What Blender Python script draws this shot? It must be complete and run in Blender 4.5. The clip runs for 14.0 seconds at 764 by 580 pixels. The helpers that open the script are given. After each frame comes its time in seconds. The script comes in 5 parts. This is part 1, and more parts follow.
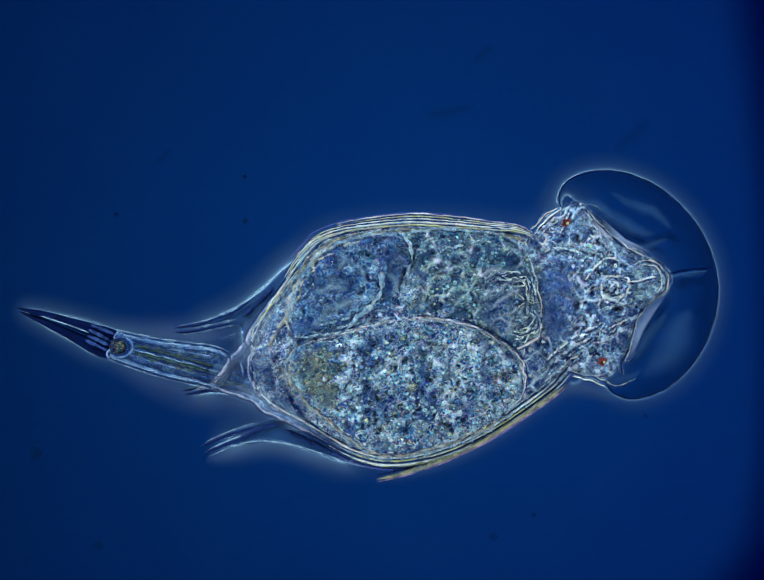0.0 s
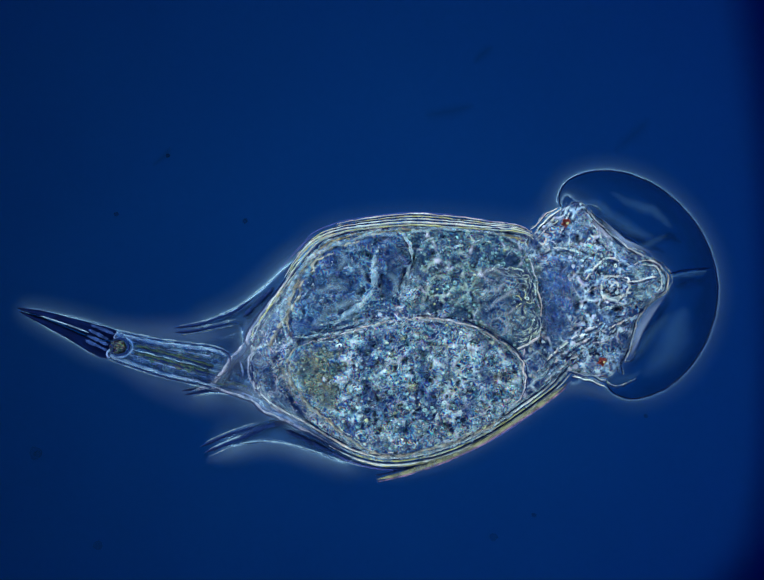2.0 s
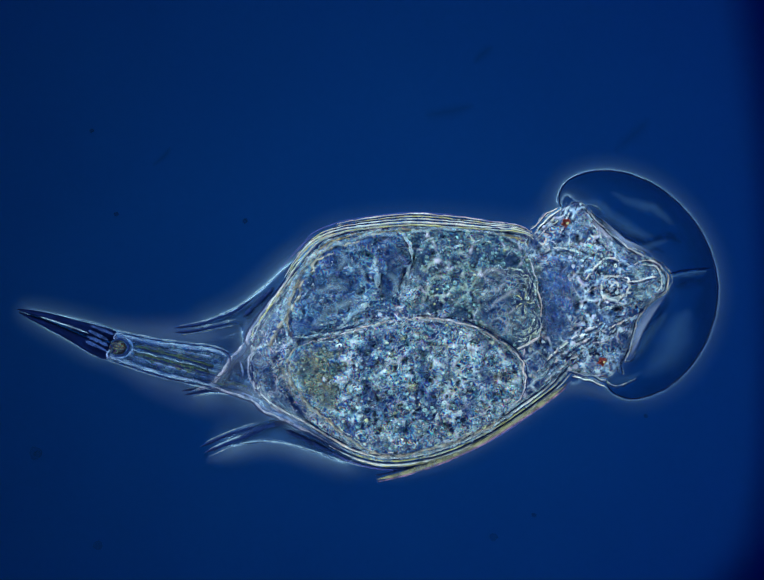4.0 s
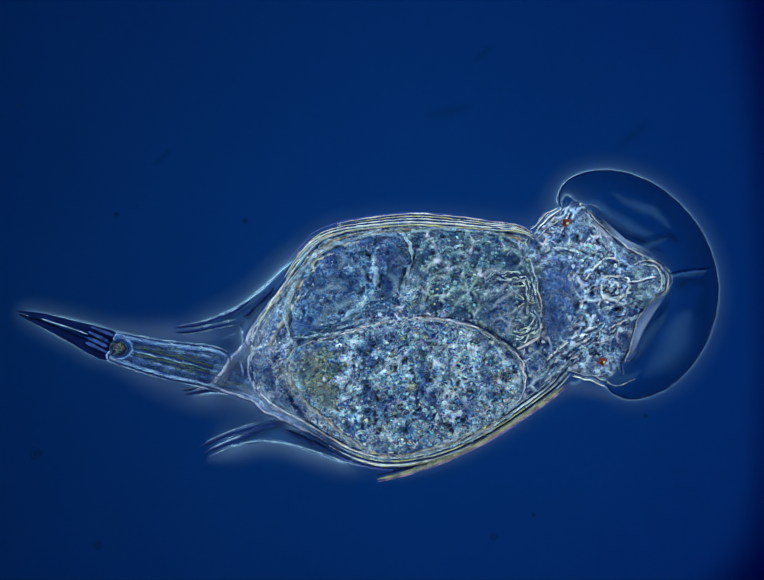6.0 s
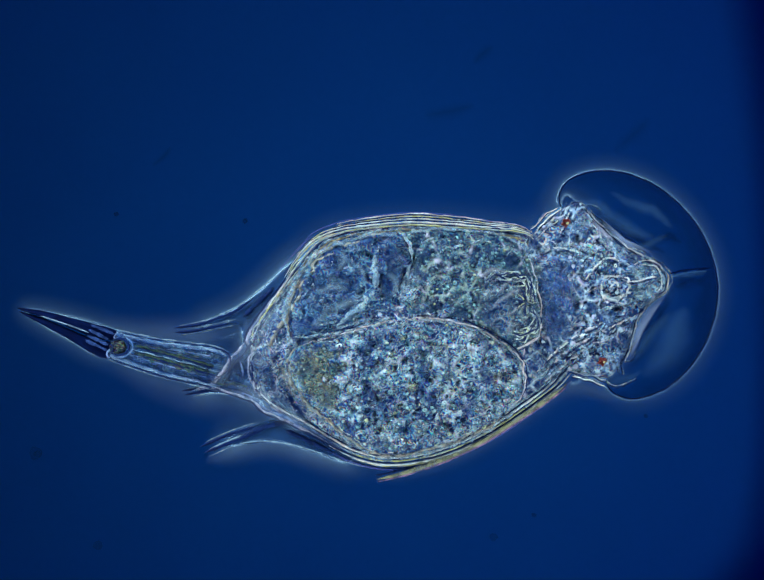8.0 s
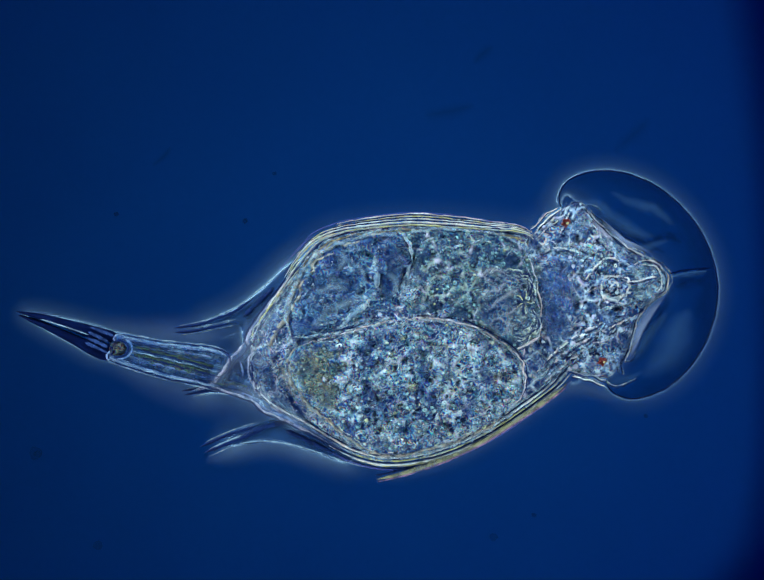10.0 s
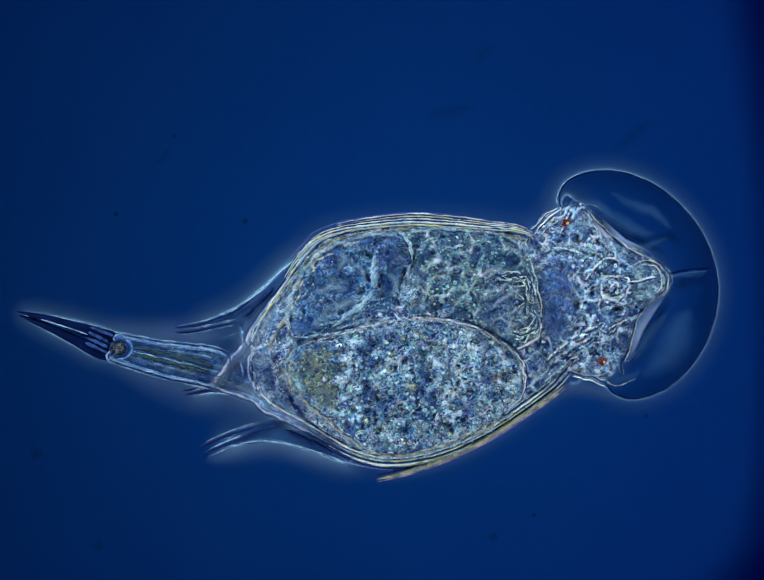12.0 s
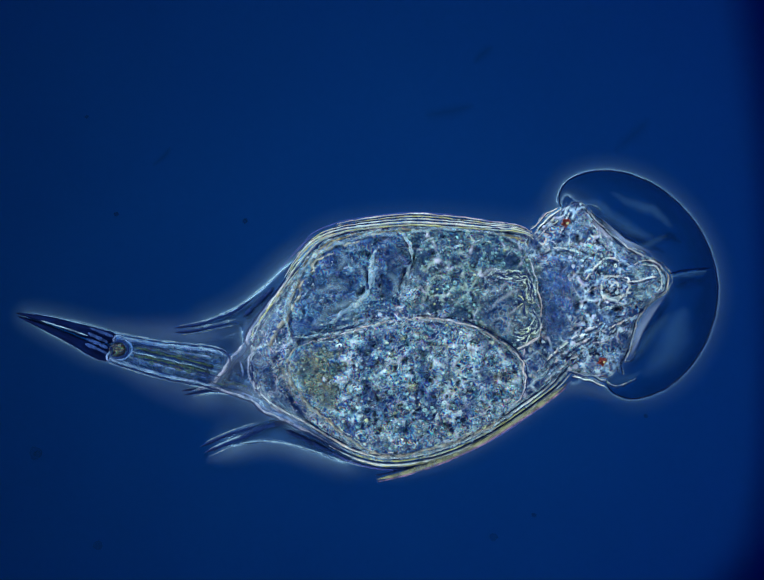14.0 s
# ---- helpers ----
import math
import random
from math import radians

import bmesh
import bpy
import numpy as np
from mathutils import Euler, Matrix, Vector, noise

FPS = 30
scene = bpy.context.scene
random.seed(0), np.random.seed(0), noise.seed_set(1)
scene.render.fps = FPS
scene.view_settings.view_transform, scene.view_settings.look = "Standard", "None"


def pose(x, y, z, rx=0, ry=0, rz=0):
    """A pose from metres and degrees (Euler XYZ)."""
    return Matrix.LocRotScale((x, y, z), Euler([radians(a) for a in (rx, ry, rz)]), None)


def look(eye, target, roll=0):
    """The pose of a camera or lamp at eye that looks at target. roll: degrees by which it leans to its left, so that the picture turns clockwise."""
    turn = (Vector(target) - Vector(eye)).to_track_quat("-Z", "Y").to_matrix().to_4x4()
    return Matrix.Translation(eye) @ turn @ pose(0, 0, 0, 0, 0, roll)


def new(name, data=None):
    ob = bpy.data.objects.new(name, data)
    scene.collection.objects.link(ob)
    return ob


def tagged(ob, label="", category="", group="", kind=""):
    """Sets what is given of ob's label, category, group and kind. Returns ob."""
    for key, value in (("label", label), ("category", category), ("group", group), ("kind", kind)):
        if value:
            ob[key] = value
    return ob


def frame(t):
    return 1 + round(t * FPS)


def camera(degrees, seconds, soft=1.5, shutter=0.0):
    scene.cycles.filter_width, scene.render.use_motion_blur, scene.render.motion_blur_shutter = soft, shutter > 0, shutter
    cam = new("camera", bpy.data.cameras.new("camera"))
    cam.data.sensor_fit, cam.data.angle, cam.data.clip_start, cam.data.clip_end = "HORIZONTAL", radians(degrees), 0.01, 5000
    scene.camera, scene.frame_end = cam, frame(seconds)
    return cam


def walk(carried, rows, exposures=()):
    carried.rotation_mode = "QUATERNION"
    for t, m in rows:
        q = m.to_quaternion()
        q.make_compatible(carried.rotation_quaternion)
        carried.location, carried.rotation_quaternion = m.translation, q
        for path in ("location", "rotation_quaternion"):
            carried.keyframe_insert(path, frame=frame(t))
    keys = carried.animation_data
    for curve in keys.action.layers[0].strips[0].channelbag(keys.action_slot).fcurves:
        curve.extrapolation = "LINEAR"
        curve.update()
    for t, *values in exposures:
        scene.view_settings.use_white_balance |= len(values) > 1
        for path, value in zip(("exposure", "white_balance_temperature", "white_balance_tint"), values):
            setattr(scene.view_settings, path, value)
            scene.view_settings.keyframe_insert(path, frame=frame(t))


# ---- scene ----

# A water animal under a microscope, modelled a thousand times enlarged: 1 mm here is 1 micrometre.
# Plan unit u = 0.2 mm, one pixel of the camera's view at height REF, so plans fit that view; x to the right, y towards
# the lower edge of the stage, h the height over the slide.
U = 0.0002
REF = 90

cam = camera(5.0, 14.0, soft=1.6)
EYE = (0, 0, REF * U + 784 * U / math.tan(radians(2.5)))
walk(cam, [(0, look(EYE, (0, 0, 0))), (14, look(EYE, (0, 0, 0)))], exposures=[(0, 0.0), (14, 0.0)])

# ---- light: the lamp under the blue filter, and an added ring of oblique lamps above the slide ----
world = bpy.data.worlds.new("dark_room")
scene.world = world
world.use_nodes = True
world.node_tree.nodes["Background"].inputs["Color"].default_value = (0.25, 0.45, 0.8, 1)
world.node_tree.nodes["Background"].inputs["Strength"].default_value = 0.012


def lamp(name, kind, place, target, energy, color, size):
    data = bpy.data.lights.new(name, kind)
    data.energy, data.color = energy, color
    if kind == "AREA":
        data.shape, data.size = "DISK", size
    else:
        data.shadow_soft_size = size
    ob = new(name, data)
    ob.matrix_world = look(place, target)
    return ob


lamp("field_lamp", "POINT", (0.02, 0.0, -0.25), (0, 0, 0), 0.497, (1, 1, 1), 0.03)
# lamps added round the animal to light its relief, stronger on one side
for k in range(9):
    a = radians(40 * k + 20)
    lamp("added_ring_lamp", "AREA", (0.8 * math.cos(a), 0.8 * math.sin(a), 0.42), (0, 0, 0.01),
         3.95 * (1 + 0.4 * math.cos(a - radians(130))), (0.755, 0.925, 1.0), 0.34)


# ---- materials ----
def mat(name):
    m = bpy.data.materials.new(name)
    m.use_nodes = True
    t = m.node_tree
    return m, t, t.nodes["Principled BSDF"]


def ramp(t, source, stops):
    r = t.nodes.new("ShaderNodeValToRGB")
    e = r.color_ramp.elements
    while len(e) < len(stops):
        e.new(0.5)
    for k, (p, c) in enumerate(stops):
        e[k].position, e[k].color = p, (*c, 1)
    t.links.new(source, r.inputs[0])
    return r.outputs[0]


def noise_node(t, coord, scale, detail=4, rough=0.6, warp=0.0):
    n = t.nodes.new("ShaderNodeTexNoise")
    n.inputs["Scale"].default_value, n.inputs["Detail"].default_value = scale, detail
    n.inputs["Roughness"].default_value, n.inputs["Distortion"].default_value = rough, warp
    t.links.new(coord, n.inputs["Vector"])
    return n.outputs["Fac"]


def mix(t, fac, a, b, how="MIX"):
    x = t.nodes.new("ShaderNodeMix")
    x.data_type, x.blend_type = "RGBA", how
    for slot, v in ((0, fac), (6, a), (7, b)):
        if hasattr(v, "is_linked"):
            t.links.new(v, x.inputs[slot])
        else:
            x.inputs[slot].default_value = v if slot == 0 else (*v, 1)
    return x.outputs[2]


def bump(t, source, b, strength, depth):
    n = t.nodes.new("ShaderNodeBump")
    n.inputs["Strength"].default_value, n.inputs["Distance"].default_value = strength, depth
    t.links.new(source, n.inputs["Height"])
    t.links.new(n.outputs[0], b.inputs["Normal"])


def edge_fade(t, most):
    """The opacity fade that the mesh gives a sheet, 0 to 1, times most."""
    a, k = t.nodes.new("ShaderNodeAttribute"), t.nodes.new("ShaderNodeMath")
    a.attribute_name, k.operation = "edge_fade", "MULTIPLY"
    k.inputs[1].default_value = most
    t.links.new(a.outputs["Fac"], k.inputs[0])
    return k.outputs[0]


def clear(m, t, b, share, patch=0, spread=0.35, soft=False):
    """Lets the share of the light straight through, as a thin film does. patch: the size in u of thicker and thinner spots."""
    tr = t.nodes.new("ShaderNodeBsdfTransparent")
    mx = t.nodes.new("ShaderNodeMixShader")
    mx.inputs[0].default_value = share
    if patch:
        n = noise_node(t, t.nodes.new("ShaderNodeTexCoord").outputs["Object"], 1 / (patch * U), 2, 0.5)
        lo, hi = max(0, share - spread), min(1, share + spread)
        t.links.new(ramp(t, n, [(0.36, (lo, lo, lo)), (0.64, (hi, hi, hi))]), mx.inputs[0])
    t.links.new(b.outputs[0], mx.inputs[1])
    t.links.new(tr.outputs[0], mx.inputs[2])
    if soft:
        # the opacity fades to nothing at the edge
        edge = t.nodes.new("ShaderNodeMixShader")
        t.links.new(edge_fade(t, 1.0), edge.inputs[0])
        t.links.new(tr.outputs[0], edge.inputs[1])
        t.links.new(mx.outputs[0], edge.inputs[2])
        mx = edge
    t.links.new(mx.outputs[0], t.nodes["Material Output"].inputs[0])
    return m


NAVY, DEEP, STEEL = (0.004, 0.018, 0.085), (0.012, 0.05, 0.17), (0.06, 0.16, 0.30)
PALE, CREAM, LILAC = (0.46, 0.60, 0.66), (0.62, 0.60, 0.38), (0.40, 0.42, 0.64)
TEAL, OLIVE = (0.10, 0.26, 0.30), (0.12, 0.15, 0.11)


def tissue(name, stops, size, relief=0.4, depth=0.0010, gloss=0.4, tint=None, share=0.0, warp=0.8, cloud=0.5, patch=0, shine=0.4):
    """Living tissue: coarse clouding, fine grain and small pimples. size: the grain in u."""
    m, t, b = mat(name)
    co = t.nodes.new("ShaderNodeTexCoord").outputs["Object"]
    fine = noise_node(t, co, 1 / (size * U), 5, 0.6, warp)
    broad = noise_node(t, co, 1 / (size * 5 * U), 3, 0.6)
    col = ramp(t, fine, stops)
    col = mix(t, ramp(t, broad, [(0.38, (0, 0, 0)), (0.68, (cloud, cloud, cloud))]), col, tint or STEEL)
    t.links.new(col, b.inputs["Base Color"])
    v = t.nodes.new("ShaderNodeTexVoronoi")
    v.inputs["Scale"].default_value = 1 / (size * 0.6 * U)
    t.links.new(co, v.inputs["Vector"])
    h = mix(t, 0.5, fine, v.outputs["Distance"])
    bump(t, h, b, relief, depth)
    b.inputs["Roughness"].default_value = gloss
    b.inputs["Specular IOR Level"].default_value = shine
    return clear(m, t, b, share, patch) if share else m


def shifted_noise(t, co, scale, detail, rough, warp, step):
    """One noise read at three places a little apart, for red, green and blue: colour fringes of the optics, painted
    into the colour.
    """
    out = []
    for k in (-1, 0, 1):
        v = t.nodes.new("ShaderNodeVectorMath")
        v.inputs[1].default_value = (k * step * U, 0.6 * k * step * U, 0)
        t.links.new(co, v.inputs[0])
        out.append(noise_node(t, v.outputs[0], scale, detail, rough, warp))
    return out


def three(t, sources, stops):
    """The same ramp on three sources, joined as a red, green and blue share."""
    c = t.nodes.new("ShaderNodeCombineXYZ")
    for k, s in enumerate(sources):
        t.links.new(ramp(t, s, [(p, (v, v, v)) for p, v in stops]), c.inputs[k])
    return c.outputs[0]


def blend3(t, share, a, b):
    """Mixes two colours with a share of its own for red, green and blue."""
    x = t.nodes.new("ShaderNodeMix")
    x.data_type, x.factor_mode = "VECTOR", "NON_UNIFORM"
    t.links.new(share, x.inputs[1])
    for slot, v in ((4, a), (5, b)):
        if hasattr(v, "is_linked"):
            t.links.new(v, x.inputs[slot])
        else:
            x.inputs[slot].default_value = v
    return x.outputs[1]


def living(name, dark, mid, pale, bright, tints, broad=34, fine=9, relief=0.5, hold=1.0, lift=0.95, gloss=0.4, share=0.0, patch=0, cells=0, shine=0.08, fringe=0.9, lumps=0, soft=False, seams=0.95):
    """Tissue crowded with granules: clouds of dark and pale, and on them fine specks; the optics' dark and
    bright borders and coloured fringes are painted in. tints: colours that the specks take. Sizes in u."""
    m, t, b = mat(name)
    co = t.nodes.new("ShaderNodeTexCoord").outputs["Object"]
    o = (0, 0, 0)
    n1 = noise_node(t, co, 1 / (broad * U), 3, 0.6, 0.6)
    base = ramp(t, n1, [(0.41, dark), (0.49, tuple(0.6 * p + 0.4 * q for p, q in zip(dark, mid))), (0.56, mid), (0.66, pale)])
    wide = noise_node(t, co, 1 / (broad * 2.6 * U), 2, 0.5)
    base = mix(t, ramp(t, wide, [(0.38, (0.65,) * 3), (0.56, o)]), base, dark)
    n2 = shifted_noise(t, co, 1 / (fine * U), 1.8, 0.5, 0.4, fringe)
    n3 = noise_node(t, co, 1 / (fine * 2.2 * U), 1, 0.5)
    thread = ramp(t, n3, [(0.30, tints[0]), (0.40, bright), (0.50, tints[1]), (0.60, bright), (0.70, tints[2])])
    low = (dark[0] * 0.3, dark[1] * 0.4, dark[2] * 0.5)
    where = noise_node(t, co, 1 / (fine * 3.4 * U), 2, 0.5)
    deep = three(t, n2, [(0.33, hold), (0.385, 0.0), (0.43, 0.0), (0.475, hold), (0.52, 0.0), (0.56, 0.0), (0.61, hold), (0.66, 0.0)])
    glow = three(t, n2, [(0.36, 0.0), (0.41, lift), (0.455, 0.0), (0.495, 0.0), (0.54, lift), (0.585, 0.0), (0.635, 0.0), (0.68, lift), (0.74, 0.2 * lift)])
    col = blend3(t, deep, base, low)
    spread = ramp(t, where, [(0.34, (0.15,) * 3), (0.62, (1, 1, 1))])
    col = blend3(t, mix(t, 1.0, glow, spread, "MULTIPLY"), col, thread)
    height = mix(t, 0.55, n1, n2[1])
    if cells:
        # clusters of granules: a bright dot in a dark ring, each of its own strength
        bent = t.nodes.new("ShaderNodeVectorMath")
        bent.operation = "MULTIPLY_ADD"
        bent.inputs[1].default_value = (cells * 0.9 * U,) * 3
        nc = t.nodes.new("ShaderNodeTexNoise")
        nc.inputs["Scale"].default_value = 1 / (cells * 1.6 * U)
        t.links.new(co, nc.inputs["Vector"])
        t.links.new(nc.outputs["Color"], bent.inputs[0])
        t.links.new(co, bent.inputs[2])
        dots, pick = [], None
        for k in (-1, 0, 1):
            at = t.nodes.new("ShaderNodeVectorMath")
            at.inputs[1].default_value = (0.6 * k * fringe * U, 0.4 * k * fringe * U, 0)
            t.links.new(bent.outputs[0], at.inputs[0])
            v = t.nodes.new("ShaderNodeTexVoronoi")
            v.inputs["Scale"].default_value = 1 / (cells * U)
            t.links.new(at.outputs[0], v.inputs["Vector"])
            dots.append(v.outputs["Distance"])
            pick = v.outputs["Color"] if k == 0 else pick
        chance = t.nodes.new("ShaderNodeSeparateColor")
        t.links.new(pick, chance.inputs[0])
        cluster = noise_node(t, co, 1 / (cells * 2.6 * U), 2, 0.5)
        some = mix(t, 1.0, ramp(t, cluster, [(0.44, (0.0,) * 3), (0.60, (0.8,) * 3)]), ramp(t, chance.outputs[0], [(0.15, (0.25,) * 3), (0.7, (1, 1, 1))]), "MULTIPLY")
        ring = three(t, dots, [(0.20, 0.0), (0.32, 1.0), (0.46, 0.75), (0.60, 0.0)])
        core = three(t, dots, [(0.10, 1.0), (0.20, 0.85), (0.30, 0.0)])
        col = blend3(t, mix(t, 1.0, ring, some, "MULTIPLY"), col, low)
        col = blend3(t, mix(t, 1.0, core, some, "MULTIPLY"), col, thread)
        height = mix(t, 0.3, height, dots[1])
    if lumps:
        # rounded cells of dark contents, with pale broken seams between them
        bend = t.nodes.new("ShaderNodeVectorMath")
        bend.operation = "MULTIPLY_ADD"
        bend.inputs[1].default_value = (lumps * 1.1 * U,) * 3
        nb = t.nodes.new("ShaderNodeTexNoise")
        nb.inputs["Scale"].default_value = 1 / (lumps * 1.1 * U)
        t.links.new(co, nb.inputs["Vector"])
        t.links.new(nb.outputs["Color"], bend.inputs[0])
        t.links.new(co, bend.inputs[2])
        seam = t.nodes.new("ShaderNodeTexVoronoi")
        seam.feature, seam.voronoi_dimensions = "DISTANCE_TO_EDGE", "2D"
        seam.inputs["Scale"].default_value = 1 / (lumps * U)
        t.links.new(bend.outputs[0], seam.inputs["Vector"])
        gaps = ramp(t, noise_node(t, co, 1 / (lumps * 1.3 * U), 2, 0.5), [(0.40, (0.0,) * 3), (0.58, (seams,) * 3)])
        pale_seam = mix(t, 1.0, ramp(t, seam.outputs["Distance"], [(0.02, (1, 1, 1)), (0.12, o)]), gaps, "MULTIPLY")
        hue = ramp(t, n3, [(0.40, pale), (0.50, tints[1]), (0.60, (0.44, 0.44, 0.58))])
        col = mix(t, pale_seam, col, hue)
        col = mix(t, ramp(t, seam.outputs["Distance"], [(0.08, o), (0.30, (0.65 * seams,) * 3)]), col, tuple(0.5 * q for q in dark))
        height = mix(t, 0.3, height, seam.outputs["Distance"])
    t.links.new(col, b.inputs["Base Color"])
    bump(t, height, b, relief * 1.4, 0.0022)
    b.inputs["Roughness"].default_value = gloss
    b.inputs["Specular IOR Level"].default_value = shine
    return clear(m, t, b, share, patch, soft=soft) if share else m


def film(name, color, share, size=30, gloss=0.4, shine=0.15, patch=0):
    """A thin clear membrane with faint clouding."""
    m, t, b = mat(name)
    co = t.nodes.new("ShaderNodeTexCoord").outputs["Object"]
    n = noise_node(t, co, 1 / (size * U), 4, 0.6, 0.8)
    t.links.new(ramp(t, n, [(0.3, tuple(c * 0.6 for c in color)), (0.7, color)]), b.inputs["Base Color"])
    bump(t, n, b, 0.3, 0.001)
    b.inputs["Roughness"].default_value = gloss
    b.inputs["Specular IOR Level"].default_value = shine
    return clear(m, t, b, share, patch)


def sheet(name, color, most):
    """A soft sheet whose opacity fades towards its edge. most: the share of light it takes where it is fullest."""
    m, t, b = mat(name)
    co = t.nodes.new("ShaderNodeTexCoord").outputs["Object"]
    n = noise_node(t, co, 1 / (45 * U), 3, 0.55, 0.8)
    t.links.new(ramp(t, n, [(0.3, tuple(c * 0.6 for c in color)), (0.7, color)]), b.inputs["Base Color"])
    b.inputs["Roughness"].default_value, b.inputs["Specular IOR Level"].default_value = 0.7, 0.0
    tr, mx = t.nodes.new("ShaderNodeBsdfTransparent"), t.nodes.new("ShaderNodeMixShader")
    t.links.new(edge_fade(t, most), mx.inputs[0])
    t.links.new(tr.outputs[0], mx.inputs[1])
    t.links.new(b.outputs[0], mx.inputs[2])
    t.links.new(mx.outputs[0], t.nodes["Material Output"].inputs[0])
    return m


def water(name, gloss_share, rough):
    """Clear gloss for added halo and streak sheets: nearly all light passes, a little is mirrored at the slopes."""
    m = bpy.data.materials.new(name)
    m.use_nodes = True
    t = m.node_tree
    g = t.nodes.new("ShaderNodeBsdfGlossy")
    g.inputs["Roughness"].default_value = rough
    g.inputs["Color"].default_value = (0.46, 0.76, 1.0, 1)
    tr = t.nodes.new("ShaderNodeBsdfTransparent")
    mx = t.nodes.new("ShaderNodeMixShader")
    t.links.new(edge_fade(t, gloss_share), mx.inputs[0])
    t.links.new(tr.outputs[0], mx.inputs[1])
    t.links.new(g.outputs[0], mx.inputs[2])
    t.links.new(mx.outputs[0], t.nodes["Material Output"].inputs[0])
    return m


def grains(name, stops, share=0.0, patch=0):
    m, t, b = mat(name)
    g = t.nodes.new("ShaderNodeNewGeometry")
    t.links.new(ramp(t, g.outputs["Random Per Island"], stops), b.inputs["Base Color"])
    b.inputs["Roughness"].default_value = 0.35
    b.inputs["Specular IOR Level"].default_value = 0.3
    return clear(m, t, b, share, patch) if share else m


WHITE = (0.80, 0.93, 0.92)
BLUE, SKY = (0.009, 0.050, 0.21), (0.12, 0.28, 0.46)
YELLOW, AQUA = (0.50, 0.52, 0.22), (0.22, 0.46, 0.48)
M_BODY = living("body_tissue", BLUE, (0.085, 0.17, 0.31), (0.20, 0.31, 0.41), WHITE, (LILAC, PALE, CREAM), 34, 17, cells=15, lumps=32)
M_HEAD = living("head_tissue", (0.010, 0.046, 0.17), (0.05, 0.135, 0.30), (0.22, 0.33, 0.48), WHITE, (LILAC, PALE, CREAM), 38, 19, hold=0.9, lift=0.75, cells=19, lumps=36)
M_YOLK = living("yolk_tissue", (0.004, 0.030, 0.14), (0.024, 0.09, 0.23), (0.11, 0.25, 0.36), (0.70, 0.86, 0.76), (AQUA, PALE, YELLOW), 26, 15, lift=0.95, cells=14, lumps=40, seams=0.6)
M_CELL = living("yolk_cell", (0.006, 0.03, 0.12), (0.025, 0.10, 0.23), (0.14, 0.30, 0.40), WHITE, (AQUA, PALE, YELLOW), 18, 14, 0.6, 0.9, 0.95, share=0.25, patch=18, cells=12, soft=True)
M_GERM = living("germ_tissue", (0.016, 0.045, 0.08), (0.06, 0.095, 0.10), (0.16, 0.19, 0.15), (0.46, 0.48, 0.34), (OLIVE, TEAL, (0.34, 0.35, 0.20)), 20, 14, share=0.15, patch=34, cells=11, soft=True)
M_GUT = living("gut_tissue", (0.005, 0.032, 0.11), (0.024, 0.085, 0.165), (0.07, 0.16, 0.21), (0.42, 0.55, 0.50), (TEAL, (0.30, 0.40, 0.34), OLIVE), 28, 15, lift=0.8, cells=13, lumps=38)
M_CHAMBER = living("chamber_tissue", (0.005, 0.028, 0.125), (0.030, 0.095, 0.235), (0.12, 0.24, 0.36), (0.46, 0.60, 0.62), (LILAC, AQUA, PALE), 32, 18, 0.9, 0.7, 0.45)
M_SAC = living("mastax_skin", (0.010, 0.042, 0.13), (0.04, 0.10, 0.20), (0.14, 0.22, 0.30), (0.56, 0.64, 0.60), (LILAC, (0.30, 0.36, 0.38), PALE), 24, 16, 0.4, 0.8, 0.6, share=0.26, patch=20, soft=True)
M_PLEAT = sheet("sac_pleat", (0.34, 0.36, 0.44), 0.5)
M_FOOT = living("foot_cuticle", (0.008, 0.045, 0.17), (0.045, 0.145, 0.32), (0.18, 0.34, 0.50), PALE, (SKY, STEEL, PALE), 36, 24, 0.35, 0.5, 0.4, share=0.2, patch=40, shine=0.1)
M_TOE = tissue("toe_cuticle", [(0.35, (0.0004, 0.002, 0.018)), (0.6, (0.0008, 0.005, 0.036)), (0.8, (0.003, 0.016, 0.08))], 30, relief=0.15, tint=(0.0006, 0.004, 0.03), shine=0.02, gloss=0.6)
M_GLAND = living("gland_tissue", (0.002, 0.012, 0.05), (0.014, 0.055, 0.075), (0.05, 0.11, 0.085), (0.22, 0.28, 0.13), (TEAL, OLIVE, OLIVE), 18, 13, 0.3, 0.9, 0.5, shine=0.05)
# pink, yellow and aqua stops paint optical colour fringes on the bright cuticle
M_LINE = tissue("bright_cuticle", [(0.28, LILAC), (0.38, PALE), (0.45, (0.82, 0.88, 0.86)), (0.52, (0.66, 0.46, 0.40)), (0.57, (0.8, 0.86, 0.84)), (0.63, YELLOW), (0.70, PALE), (0.76, AQUA)], 30, relief=0.25, tint=PALE, gloss=0.3, share=0.24, patch=34)
M_WALL = living("gut_lining", (0.10, 0.20, 0.32), (0.27, 0.37, 0.45), (0.46, 0.54, 0.58), WHITE, (LILAC, PALE, (0.6, 0.55, 0.42)), 16, 12, 0.5, 0.6, 0.8, share=0.58, patch=14)
M_FOLD = living("gut_fold", (0.12, 0.22, 0.33), (0.29, 0.40, 0.48), (0.43, 0.54, 0.59), WHITE, (LILAC, PALE, CREAM), 16, 13, 0.6, 0.5, 0.6, share=0.15, patch=18)
# violet colour fringe of the optics, painted as cords outside the shell
M_VIOLET = film("painted_violet_fringe", (0.14, 0.15, 0.55), 0.65, size=24)
